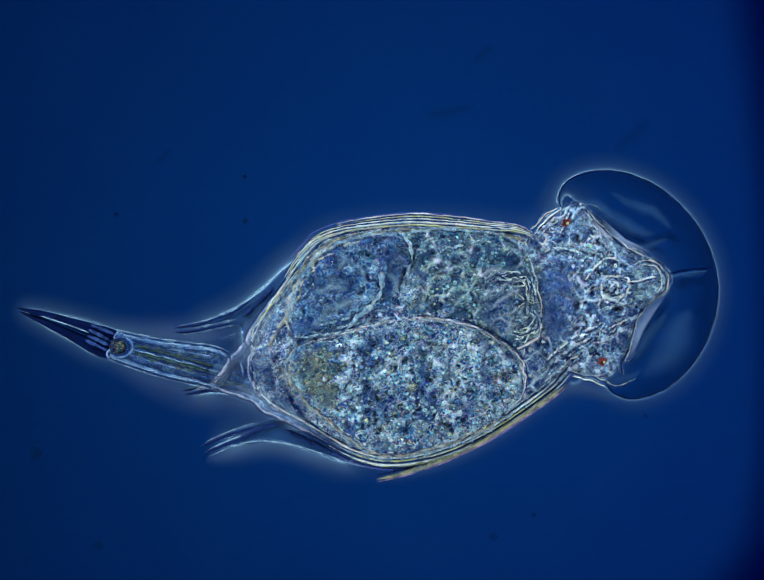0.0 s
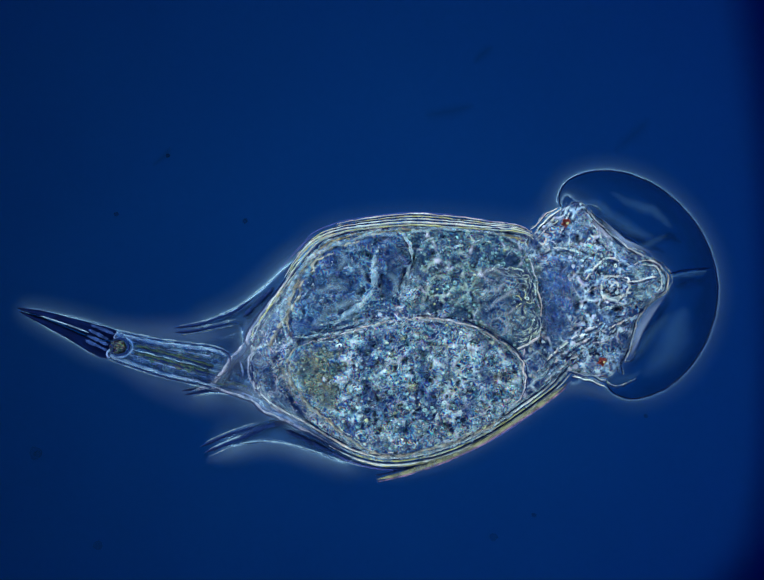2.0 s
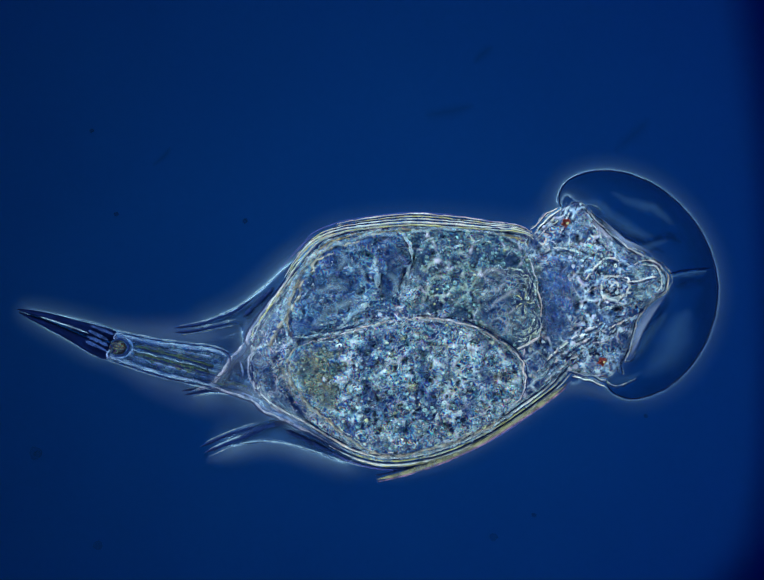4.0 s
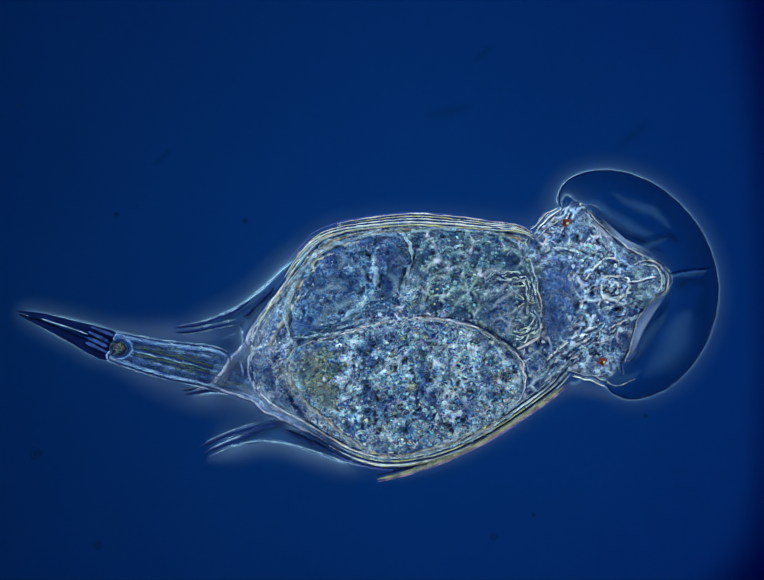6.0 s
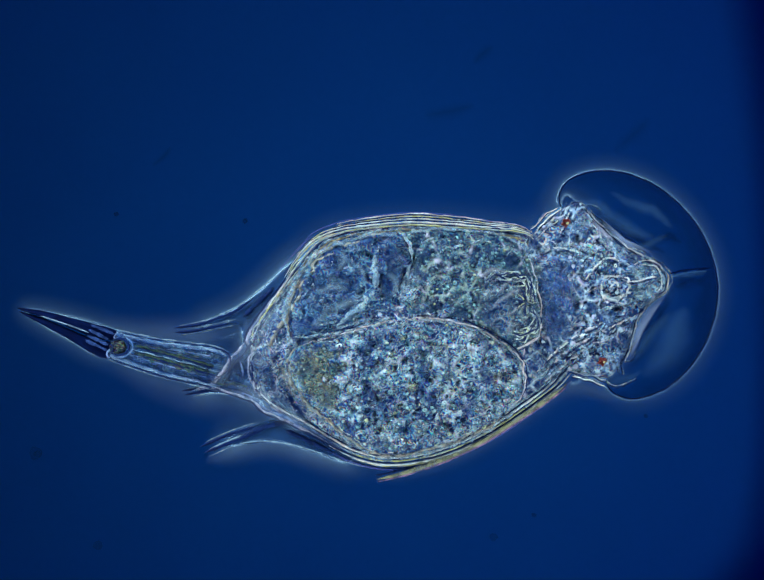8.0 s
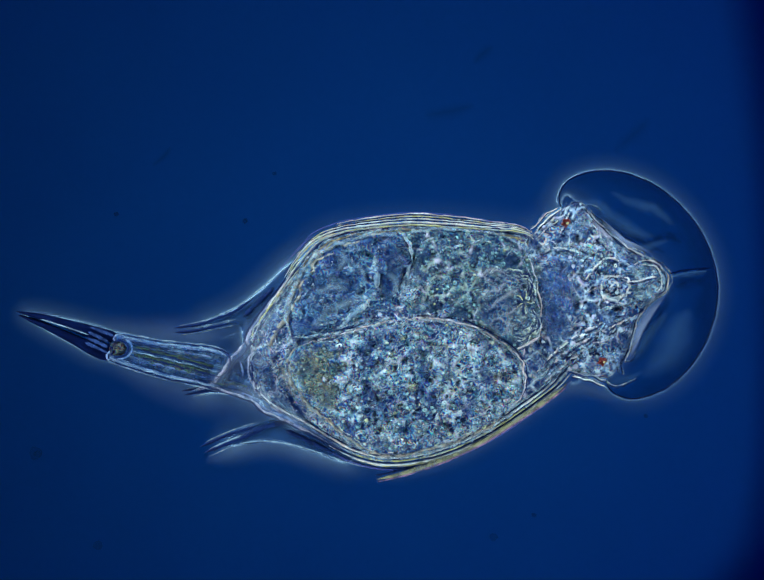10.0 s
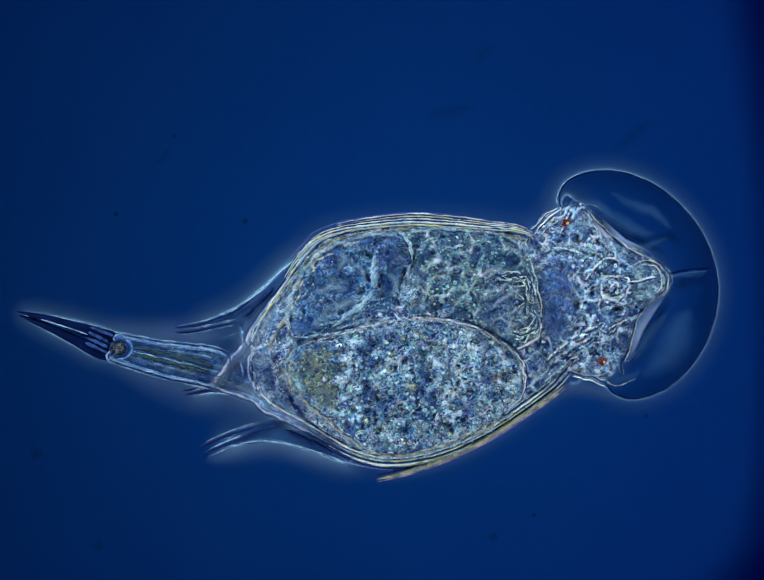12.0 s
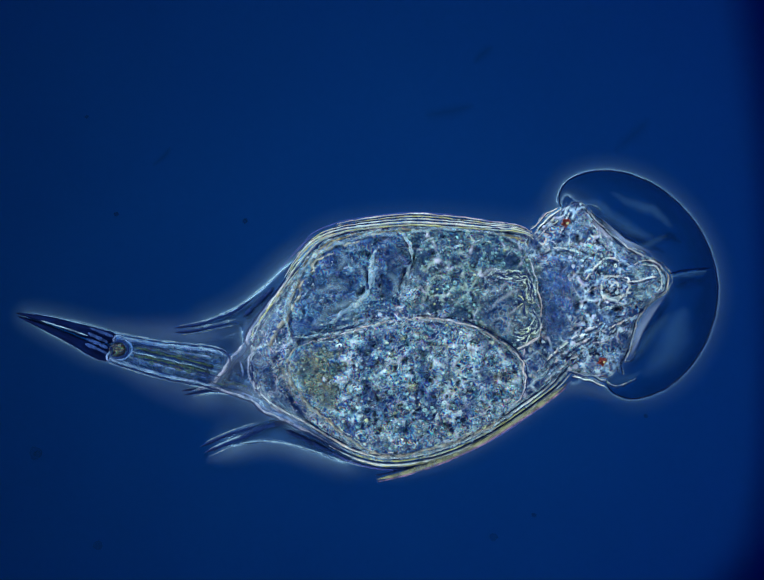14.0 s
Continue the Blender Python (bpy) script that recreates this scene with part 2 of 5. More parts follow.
M_JAW = tissue("jaw_chitin", [(0.3, BLUE), (0.42, PALE), (0.49, YELLOW), (0.53, WHITE), (0.58, BLUE), (0.66, YELLOW), (0.7, NAVY)], 12, relief=0.2, tint=STEEL, share=0.4, patch=10)
M_BRAIN = living("brain_tissue", (0.006, 0.03, 0.15), (0.022, 0.08, 0.27), (0.07, 0.18, 0.38), PALE, (SKY, STEEL, PALE), 30, 12, 0.6, 0.5, 0.5, share=0.3, patch=24, shine=0.1, soft=True)
M_LUMEN = living("gut_lumen", (0.003, 0.018, 0.085), (0.010, 0.048, 0.15), (0.05, 0.14, 0.26), PALE, (SKY, STEEL, PALE), 30, 16, 0.6, 0.6, 0.4, share=0.12, patch=30, shine=0.05, soft=True)
M_LIP = living("lip_skin", (0.05, 0.12, 0.20), (0.13, 0.24, 0.28), (0.28, 0.38, 0.36), WHITE, (AQUA, PALE, YELLOW), 30, 20, 0.4, 0.5, 0.5, share=0.62, patch=24, soft=True)
M_BIT = tissue("food_bit", [(0.3, TEAL), (0.45, (0.10, 0.22, 0.30)), (0.6, (0.36, 0.42, 0.30))], 6, relief=0.3, tint=TEAL, share=0.5)
M_GOLD = tissue("yellow_cuticle", [(0.30, (0.2, 0.26, 0.2)), (0.45, (0.54, 0.50, 0.18)), (0.55, PALE), (0.63, (0.56, 0.36, 0.20)), (0.75, LILAC)], 34, relief=0.2, tint=(0.46, 0.44, 0.17), gloss=0.3, share=0.28, patch=40)
M_ORANGE = tissue("orange_lining", [(0.3, LILAC), (0.40, (0.50, 0.48, 0.36)), (0.48, (0.62, 0.38, 0.18)), (0.57, (0.60, 0.50, 0.22)), (0.66, PALE), (0.75, WHITE)], 26, relief=0.2, tint=(0.46, 0.36, 0.24), share=0.28, patch=24)
M_PLATE = tissue("plate_edge", [(0.3, (0.16, 0.19, 0.14)), (0.5, (0.30, 0.31, 0.16)), (0.65, (0.42, 0.42, 0.26))], 50, relief=0.2, tint=(0.32, 0.33, 0.2), gloss=0.4, share=0.42, patch=26)
M_LILAC = tissue("lilac_skin", [(0.30, (0.10, 0.16, 0.34)), (0.42, (0.22, 0.25, 0.42)), (0.50, (0.38, 0.42, 0.54)), (0.58, (0.30, 0.26, 0.40)), (0.68, (0.26, 0.38, 0.46))], 22, relief=0.2, tint=(0.16, 0.22, 0.40), share=0.3, patch=24, shine=0.1)
M_LILAC2 = tissue("rosy_membrane", [(0.30, LILAC), (0.40, (0.55, 0.60, 0.70)), (0.48, (0.62, 0.42, 0.40)), (0.55, (0.62, 0.62, 0.66)), (0.64, (0.50, 0.50, 0.30)), (0.74, AQUA)], 18, relief=0.25, tint=(0.40, 0.46, 0.62), gloss=0.3, share=0.35, patch=18)
M_CREAM = tissue("cream_lining", [(0.28, (0.16, 0.20, 0.32)), (0.40, (0.26, 0.33, 0.34)), (0.48, (0.46, 0.40, 0.27)), (0.54, (0.36, 0.25, 0.20)), (0.60, (0.26, 0.34, 0.32)), (0.70, PALE)], 14, relief=0.4, tint=(0.22, 0.29, 0.34), share=0.42, patch=14)
M_ROSE = film("rosy_rim", (0.42, 0.26, 0.42), 0.5, size=30, patch=26)
# navy of the cords that paint a dark edge beside folds and ridges
M_DARK = tissue("painted_dark_line", [(0.35, (0.002, 0.008, 0.05)), (0.6, NAVY), (0.8, BLUE)], 26, relief=0.2, tint=NAVY, shine=0.1, share=0.25, patch=30)
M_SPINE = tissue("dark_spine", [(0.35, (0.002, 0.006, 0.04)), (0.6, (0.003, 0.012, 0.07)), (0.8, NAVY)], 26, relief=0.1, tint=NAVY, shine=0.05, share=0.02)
M_WING = film("wing_membrane", (0.02, 0.07, 0.2), 0.55)
M_DOME = film("corona_membrane", (0.002, 0.020, 0.10), 0.90, size=60, gloss=0.6, shine=0.0)
M_RIM = film("dome_edge", (0.001, 0.006, 0.045), 0.3, size=60, gloss=0.7, shine=0.0)
M_BAND = sheet("painted_dome_shade", (0.001, 0.008, 0.05), 0.88)
# gloss of the added sheets that imitate the bright halo
M_HALO = water("halo_gloss", 0.20, 0.42)
M_DOME_HALO = water("dome_halo", 0.15, 0.42)
M_HEEL_HALO = water("foot_halo", 0.33, 0.42)
M_TOE_HALO = water("toe_halo", 0.18, 0.42)
M_STREAK = water("streak_gloss", 0.09, 0.36)
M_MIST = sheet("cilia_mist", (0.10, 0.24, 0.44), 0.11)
M_WING_HALO = water("wing_halo", 0.31, 0.42)
M_FAINT = sheet("faint_smudge", (0.001, 0.010, 0.05), 0.22)
M_WISP = film("cilia_wisp", (0.09, 0.24, 0.48), 0.90, size=12, shine=0.02)
M_THIN2 = film("toe_fibre", (0.035, 0.075, 0.24), 0.45, size=14, shine=0.02, patch=16)
M_FIBRE = film("green_fibre", (0.055, 0.11, 0.07), 0.7, size=16, patch=20)
M_BULB = living("bulb_tissue", (0.003, 0.012, 0.04), (0.016, 0.034, 0.05), (0.07, 0.08, 0.06), (0.24, 0.27, 0.18), (OLIVE, (0.14, 0.05, 0.04), TEAL), 10, 12, 0.4, 1.0, 0.8)
# soft dark sheets painted over places that are to look darker
M_DARK_SHEET = sheet("painted_dark_sheet", (0.001, 0.008, 0.045), 0.75)
M_FLAP = sheet("clear_flap", (0.34, 0.44, 0.68), 0.36)
# pale haze painted round the animal in place of the soft outer glow
M_GLOW_HAZE = sheet("painted_glow_haze", (0.26, 0.36, 0.54), 0.15)
M_HAZE = sheet("painted_rear_haze", (0.34, 0.42, 0.54), 0.17)
M_CLOUD = sheet("gut_cloud", (0.19, 0.29, 0.38), 0.42)
M_THIN = film("thin_cuticle", (0.30, 0.46, 0.62), 0.55, size=18, patch=26)
M_FOOTWALL = tissue("foot_wall", [(0.30, (0.02, 0.07, 0.22)), (0.42, (0.07, 0.15, 0.36)), (0.50, (0.20, 0.30, 0.48)), (0.58, (0.16, 0.20, 0.44)), (0.66, (0.08, 0.16, 0.16)), (0.75, (0.05, 0.13, 0.32))], 34, relief=0.2, tint=(0.06, 0.14, 0.34), gloss=0.5, share=0.42, patch=26, shine=0.05)
M_RED = tissue("eye_pigment", [(0.38, (0.012, 0.002, 0.010)), (0.46, (0.10, 0.006, 0.006)), (0.53, (0.24, 0.020, 0.008)), (0.60, (0.03, 0.004, 0.012)), (0.70, (0.30, 0.12, 0.04))], 7, tint=(0.06, 0.006, 0.02), cloud=0.25, share=0.05)
M_DUST = film("dust", (0.001, 0.008, 0.04), 0.62, shine=0.0)
M_SMUDGE = film("smudge", (0.001, 0.010, 0.05), 0.78, shine=0.0)
G_YOLK = grains("yolk_grains", [(0.0, NAVY), (0.3, BLUE), (0.5, STEEL), (0.66, SKY), (0.8, AQUA), (0.95, PALE), (1.0, YELLOW)], 0.4, 30)
G_RING = grains("vesicle_rims", [(0.0, (0.002, 0.012, 0.03)), (0.42, (0.003, 0.020, 0.045)), (0.5, TEAL), (0.62, PALE), (0.74, AQUA), (0.9, WHITE), (1.0, (0.5, 0.54, 0.3))], 0.42, 18)
G_THREAD = grains("threads", [(0.0, NAVY), (0.3, BLUE), (0.5, STEEL), (0.7, SKY), (0.9, PALE), (0.96, LILAC), (1.0, AQUA)], 0.6, 12)
G_DIM = grains("gut_vesicles", [(0.0, NAVY), (0.35, NAVY), (0.5, TEAL), (0.7, SKY), (0.9, AQUA), (0.97, PALE), (1.0, YELLOW)], 0.5, 18)
G_ROSE = grains("rosy_ridges", [(0.0, LILAC), (0.3, PALE), (0.5, (0.58, 0.48, 0.56)), (0.7, (0.50, 0.56, 0.72)), (0.9, (0.66, 0.54, 0.50)), (1.0, WHITE)], 0.32, 12)
G_BEIGE = grains("beige_grains", [(0.0, NAVY), (0.3, DEEP), (0.5, (0.30, 0.32, 0.34)), (0.8, (0.44, 0.44, 0.40)), (1.0, PALE)], 0.4, 30)
G_GUT = grains("gut_grains", [(0.0, NAVY), (0.35, DEEP), (0.6, TEAL), (0.82, (0.2, 0.36, 0.4)), (0.95, AQUA), (1.0, YELLOW)], 0.4, 30)
G_HEAD = grains("head_grains", [(0.0, NAVY), (0.3, DEEP), (0.55, STEEL), (0.8, PALE), (1.0, LILAC)], 0.4, 30)
G_GERM = grains("germ_grains", [(0.0, DEEP), (0.3, (0.10, 0.13, 0.12)), (0.6, (0.22, 0.26, 0.20)), (0.85, STEEL), (1.0, (0.32, 0.35, 0.26))], 0.4, 30)


# ---- building ----
def P(x, y, h=REF):
    return Vector(((x - 784) * U, (595.5 - y) * U, h * U))


def spline(pts, n=8, closed=False):
    """A smooth line through the control points; each point is a tuple of any length."""
    pts = [np.array(p, float) for p in pts]
    out, k = [], len(pts)
    for i in range(k if closed else k - 1):
        a, b, c, d = (pts[(i + j) % k] if closed else pts[min(max(i + j, 0), k - 1)] for j in (-1, 0, 1, 2))
        for s in range(n):
            f = s / n
            out.append(0.5 * (2 * b + (c - a) * f + (2 * a - 5 * b + 4 * c - d) * f ** 2 + (3 * b - a - 3 * c + d) * f ** 3))
    if not closed:
        out.append(pts[-1])
    return out


def beside(line, d):
    """The plan line moved d sideways."""
    out = []
    for i, p in enumerate(line):
        q = line[min(i + 1, len(line) - 1)][:2] - line[max(i - 1, 0)][:2]
        q = q / (np.hypot(*q) + 1e-9)
        r = p.copy()
        r[:2] += np.array((-q[1], q[0])) * d
        out.append(r)
    return out


def part(name, bm, material, parent, label="", origin=None):
    """Links a bmesh as one mesh under a thing or part. origin: its pivot in the world."""
    at = Vector(origin) if origin is not None else Vector(parent.get("pivot", (0, 0, 0)))
    for v in bm.verts:
        v.co -= at
    data = bpy.data.meshes.new(name)
    bm.to_mesh(data)
    bm.free()
    data.materials.append(material)
    data.polygons.foreach_set("use_smooth", [True] * len(data.polygons))
    ob = new(name, data)
    ob.parent = parent
    ob.location = at - Vector(parent.get("pivot", (0, 0, 0)))
    ob["pivot"] = tuple(at)
    if label:
        ob["label"] = label
    return ob


def tube(bm, line, radius, h=REF, seg=8, taper=0.25, flat=1.0, uneven=0.0):
    """A round cord along a plan line of (x, y) or (x, y, h); it thins towards both ends."""
    n, rings = len(line), []
    pts = [P(p[0], p[1], p[2] if len(p) > 2 else h) for p in line]
    for i, p in enumerate(pts):
        d = (pts[min(i + 1, n - 1)] - pts[max(i - 1, 0)]).normalized()
        side = d.cross(Vector((0, 0, 1))).normalized()
        up = side.cross(d)
        f = i / (n - 1)
        r = radius * U * (1 if taper >= 1 else taper + (1 - taper) * min(1, 6 * min(f, 1 - f)))
        r *= 1 + uneven * 2 * noise.noise(Vector((p.x / (14 * U), p.y / (14 * U), h)))
        rings.append([bm.verts.new(p + side * r * math.cos(a) + up * r * flat * math.sin(a))
                      for a in (2 * math.pi * k / seg for k in range(seg))])
    for a, b in zip(rings, rings[1:]):
        for k in range(seg):
            bm.faces.new((a[k], a[(k + 1) % seg], b[(k + 1) % seg], b[k]))
    bm.faces.new(rings[0][::-1])
    bm.faces.new(rings[-1])
    return bm


def cord(name, pts, radius, material, parent, h=REF, label="", n=8, closed=False, wobble=0.0, taper=0.25, shift=0.0, uneven=0.25, origin=None, host=None):
    line = spline(pts, n, closed)
    if shift:
        line = beside(line, shift)
    if wobble:
        line = [np.array((*(p[:2] + wobble * np.array(noise.noise_vector(Vector((p[0] / 17, p[1] / 17, h))))[:2]), *p[2:])) for p in line]
    if host:
        # the cord lies on the host's surface, half sunk in
        low, laid = h, []
        for p in line:
            z = ground_of(host, p[0], p[1])
            low = z / U + 0.2 * radius if z is not None else low
            laid.append(np.array((p[0], p[1], low)))
        line = [np.array((p[0], p[1], np.mean([q[2] for q in laid[max(0, i - 2):i + 3]]))) for i, p in enumerate(laid)]
    return part(name, tube(bmesh.new(), line, radius, h, taper=taper, uneven=uneven), material, parent, label, origin)


def ripple(line, width, height, h, n=9):
    """A low soft ridge along a plan line, its opacity fading to nothing on both sides."""
    bm, rows, m = bmesh.new(), [], len(line)
    thick = bm.verts.layers.float.new("edge_fade")
    edge = beside(line, 1.0)
    for i in range(m):
        end = 0.03 + 0.97 * math.sin(math.pi * i / (m - 1)) ** 0.7
        row = []
        for j in range(n):
            f = 2 * j / (n - 1) - 1
            at = line[i][:2] + (edge[i][:2] - line[i][:2]) * width * f * end
            v = bm.verts.new(P(*at, h + height * end * (math.cos(math.pi * f) + 1) / 2))
            v[thick] = end * math.cos(0.5 * math.pi * f) ** 2
            row.append(v)
        rows.append(row)
    for a, b in zip(rows, rows[1:]):
        for j in range(n - 1):
            bm.faces.new((a[j], a[j + 1], b[j + 1], b[j]))
    bmesh.ops.recalc_face_normals(bm, faces=bm.faces)
    return bm


def cushion(outline, height, base, rings=30, swell=0.5, rough=0.0, grain=14, seed=0, n=8, centre=None, under=0.35):
    """A closed pillow over a plan outline; rough: the height of its lumps in u."""
    line = spline(outline, n, True)
    c = np.mean(line, axis=0) if centre is None else np.array(centre, float)
    bm, levels = bmesh.new(), []
    thick = bm.verts.layers.float.new("edge_fade")
    for k in range(rings):
        s = 1 - k / rings
        lift = (1 - s ** 2) ** swell
        ring = []
        for p in line:
            q = c + (p - c) * s
            e = noise.fractal(Vector((q[0] / grain, q[1] / grain, seed)), 0.7, 2.0, 3) * rough * min(1, (1 - s) * 8)
            v = bm.verts.new(P(q[0], q[1], base + height * lift + e))
            v[thick] = min(1, 3.2 * (1 - s))
            ring.append(v)
        levels.append(ring)
    top = bm.verts.new(P(c[0], c[1], base + height))
    top[thick] = 1
    low = bm.verts.new(P(c[0], c[1], base - height * under))
    skirt = [bm.verts.new(P(*(c + (p - c) * 0.8), base - height * under)) for p in line]
    m = len(line)
    for a, b in zip(levels, levels[1:]):
        for k in range(m):
            bm.faces.new((a[k], b[k], b[(k + 1) % m], a[(k + 1) % m]))
    for k in range(m):
        j = (k + 1) % m
        bm.faces.new((levels[-1][k], top, levels[-1][j]))
        bm.faces.new((skirt[k], levels[0][k], levels[0][j], skirt[j]))
        bm.faces.new((low, skirt[k], skirt[j]))
    bmesh.ops.recalc_face_normals(bm, faces=bm.faces)
    return bm


def veil(outline, h, n=6):
    """A low dome of film whose opacity fades at its edge."""
    line = spline(outline, n, True)
    c, bm, rings = np.mean(line, axis=0), bmesh.new(), []
    thick = bm.verts.layers.float.new("edge_fade")
    for g, z, w in ((1.0, 0, 0), (0.92, 1.2, 0.02), (0.84, 2.0, 0.08), (0.74, 2.6, 0.2), (0.62, 3.2, 0.42), (0.48, 3.6, 0.68), (0.32, 3.8, 0.9), (0.12, 4, 1.0)):
        ring = [bm.verts.new(P(*(c + (p - c) * g), h + z)) for p in line]
        for v in ring:
            v[thick] = w
        rings.append(ring)
    for a, b in zip(rings, rings[1:]):
        for i in range(len(line)):
            bm.faces.new((a[i], a[(i + 1) % len(line)], b[(i + 1) % len(line)], b[i]))
    bm.faces.new(rings[-1])
    bmesh.ops.recalc_face_normals(bm, faces=bm.faces)
    return bm


def ribbons(line, width, h, left=1.0, right=1.0, n=9):
    """Soft pale or dark haze painted along a plan line: a low sheet whose opacity fades at both sides and ends."""
    bm, m, rows = bmesh.new(), len(line), []
    thick = bm.verts.layers.float.new("edge_fade")
    edge = beside(line, 1.0)
    for i in range(m):
        end = math.sin(math.pi * (i + 0.1) / (m - 0.8))
        row = []
        for j in range(n):
            f = -left + (left + right) * j / (n - 1)
            v = bm.verts.new(P(*(line[i][:2] + (edge[i][:2] - line[i][:2]) * width * f * max(end, 0.05) ** 0.4), h + 3 * (1 - f * f)))
            v[thick] = max(0, end) ** 0.7 * (1 - abs(f)) ** 1.6
            row.append(v)
        rows.append(row)
    for p, q in zip(rows, rows[1:]):
        for j in range(n - 1):
            bm.faces.new((p[j], p[j + 1], q[j + 1], q[j]))
    bmesh.ops.recalc_face_normals(bm, faces=bm.faces)
    return bm


def inside(poly, x, y):
    hit, k = False, len(poly)
    for i in range(k):
        (x0, y0), (x1, y1) = poly[i][:2], poly[i - 1][:2]
        if (y0 > y) != (y1 > y) and x < (x1 - x0) * (y - y0) / (y1 - y0) + x0:
            hit = not hit
    return hit


ICO = bmesh.new()
bmesh.ops.create_icosphere(ICO, subdivisions=1, radius=1)
ICO_V = [v.co.copy() for v in ICO.verts]
ICO_F = [[v.index for v in f.verts] for f in ICO.faces]
ICO.free()


def scatter(name, outline, count, size, host, material, parent, seed, sink=0.3, holes=()):
    """Grains strewn over a host surface within an outline, joined into one part."""
    rnd = random.Random(seed)
    line = spline(outline, 4, True)
    xs, ys = [p[0] for p in line], [p[1] for p in line]
    deps = bpy.context.evaluated_depsgraph_get()
    verts, faces, tries = [], [], 0
    made = 0
    while made < count and tries < count * 6:
        tries += 1
        x, y = rnd.uniform(min(xs), max(xs)), rnd.uniform(min(ys), max(ys))
        if not inside(line, x, y) or any(inside(h, x, y) for h in holes):
            continue
        if noise.noise(Vector((x / 22, y / 22, seed))) < rnd.uniform(-0.7, 0.2):
            continue
        at = P(x, y, 600) - Vector(host["pivot"])
        hit, place, _, _ = host.ray_cast(at, Vector((0, 0, -1)))
        if not hit:
            continue
        place = place + Vector(host["pivot"])
        r = rnd.uniform(*size) * U
        turn = Euler([rnd.uniform(0, 6.3) for _ in range(3)]).to_matrix()
        sx = Vector((rnd.uniform(0.75, 1.3), rnd.uniform(0.75, 1.3), rnd.uniform(0.75, 1.2)))
        base = len(verts)
        for v in ICO_V:
            verts.append(place + turn @ Vector((v.x * sx.x, v.y * sx.y, v.z * sx.z)) * r + Vector((0, 0, r * (1 - 2 * sink))))
        faces += [[i + base for i in f] for f in ICO_F]
        made += 1
    bm = bmesh.new()
    vs = [bm.verts.new(v) for v in verts]
    for f in faces:
        bm.faces.new([vs[i] for i in f])
    ob = part(name, bm, material, parent)
    ob["kind"] = "stuff"
    return ob


def join_part(name, verts, faces, material, parent):
    data_bm = bmesh.new()
    vs = [data_bm.verts.new(v) for v in verts]
    for f in faces:
        data_bm.faces.new([vs[i] for i in f])
    ob = part(name, data_bm, material, parent)
    ob["kind"] = "stuff"
    return ob


def ground_of(host, x, y):
    hit, place, _, _ = host.ray_cast(P(x, y, 600) - Vector(host["pivot"]), Vector((0, 0, -1)))
    return place.z + host["pivot"][2] if hit else None


def strands(name, outline, count, length, radius, host, material, parent, seed, curl=30):
    """Short bent threads that lie on a host surface, joined into one part."""
    rnd, line = random.Random(seed), spline(outline, 4, True)
    count, radius = round(count * 0.45), (radius[0] * 0.8, radius[1] * 0.7)
    xs, ys = [p[0] for p in line], [p[1] for p in line]
    verts, faces, made, tries = [], [], 0, 0
    while made < count and tries < count * 5:
        tries += 1
        x, y = rnd.uniform(min(xs), max(xs)), rnd.uniform(min(ys), max(ys))
        if not inside(line, x, y):
            continue
        path, r, steps = [], rnd.uniform(*radius), 6
        d = rnd.uniform(*length) / steps
        flip = rnd.uniform(0, 6.3)
        for k in range(steps + 1):
            z = ground_of(host, x, y)
            if z is None:
                break
            path.append(Vector((*P(x, y)[:2], z + 0.15 * U)))
            a = 3.2 * noise.noise(Vector((x / curl, y / curl, seed))) + flip
            x, y = x + d * math.cos(a), y + d * math.sin(a)
        if len(path) < steps + 1:
            continue
        base = len(verts)
        for k, p in enumerate(path):
            t = (path[min(k + 1, steps)] - path[max(k - 1, 0)]).normalized()
            side = t.cross(Vector((0, 0, 1))).normalized()
            up = side.cross(t)
            w = r * U * (0.25 + 0.75 * math.sin(math.pi * (k + 0.3) / (steps + 0.6))) * rnd.uniform(0.7, 1.3)
            verts += [p + side * w * math.cos(a) + up * w * 0.45 * math.sin(a) for a in (0, 1.2566, 2.5133, 3.7699, 5.0265)]
        for k in range(steps):
            for j in range(5):
                i = base + 5 * k
                faces.append((i + j, i + (j + 1) % 5, i + 5 + (j + 1) % 5, i + 5 + j))
        faces += [[base + j for j in range(4, -1, -1)], [base + 5 * steps + j for j in range(5)]]
        made += 1
    return join_part(name, verts, faces, material, parent)


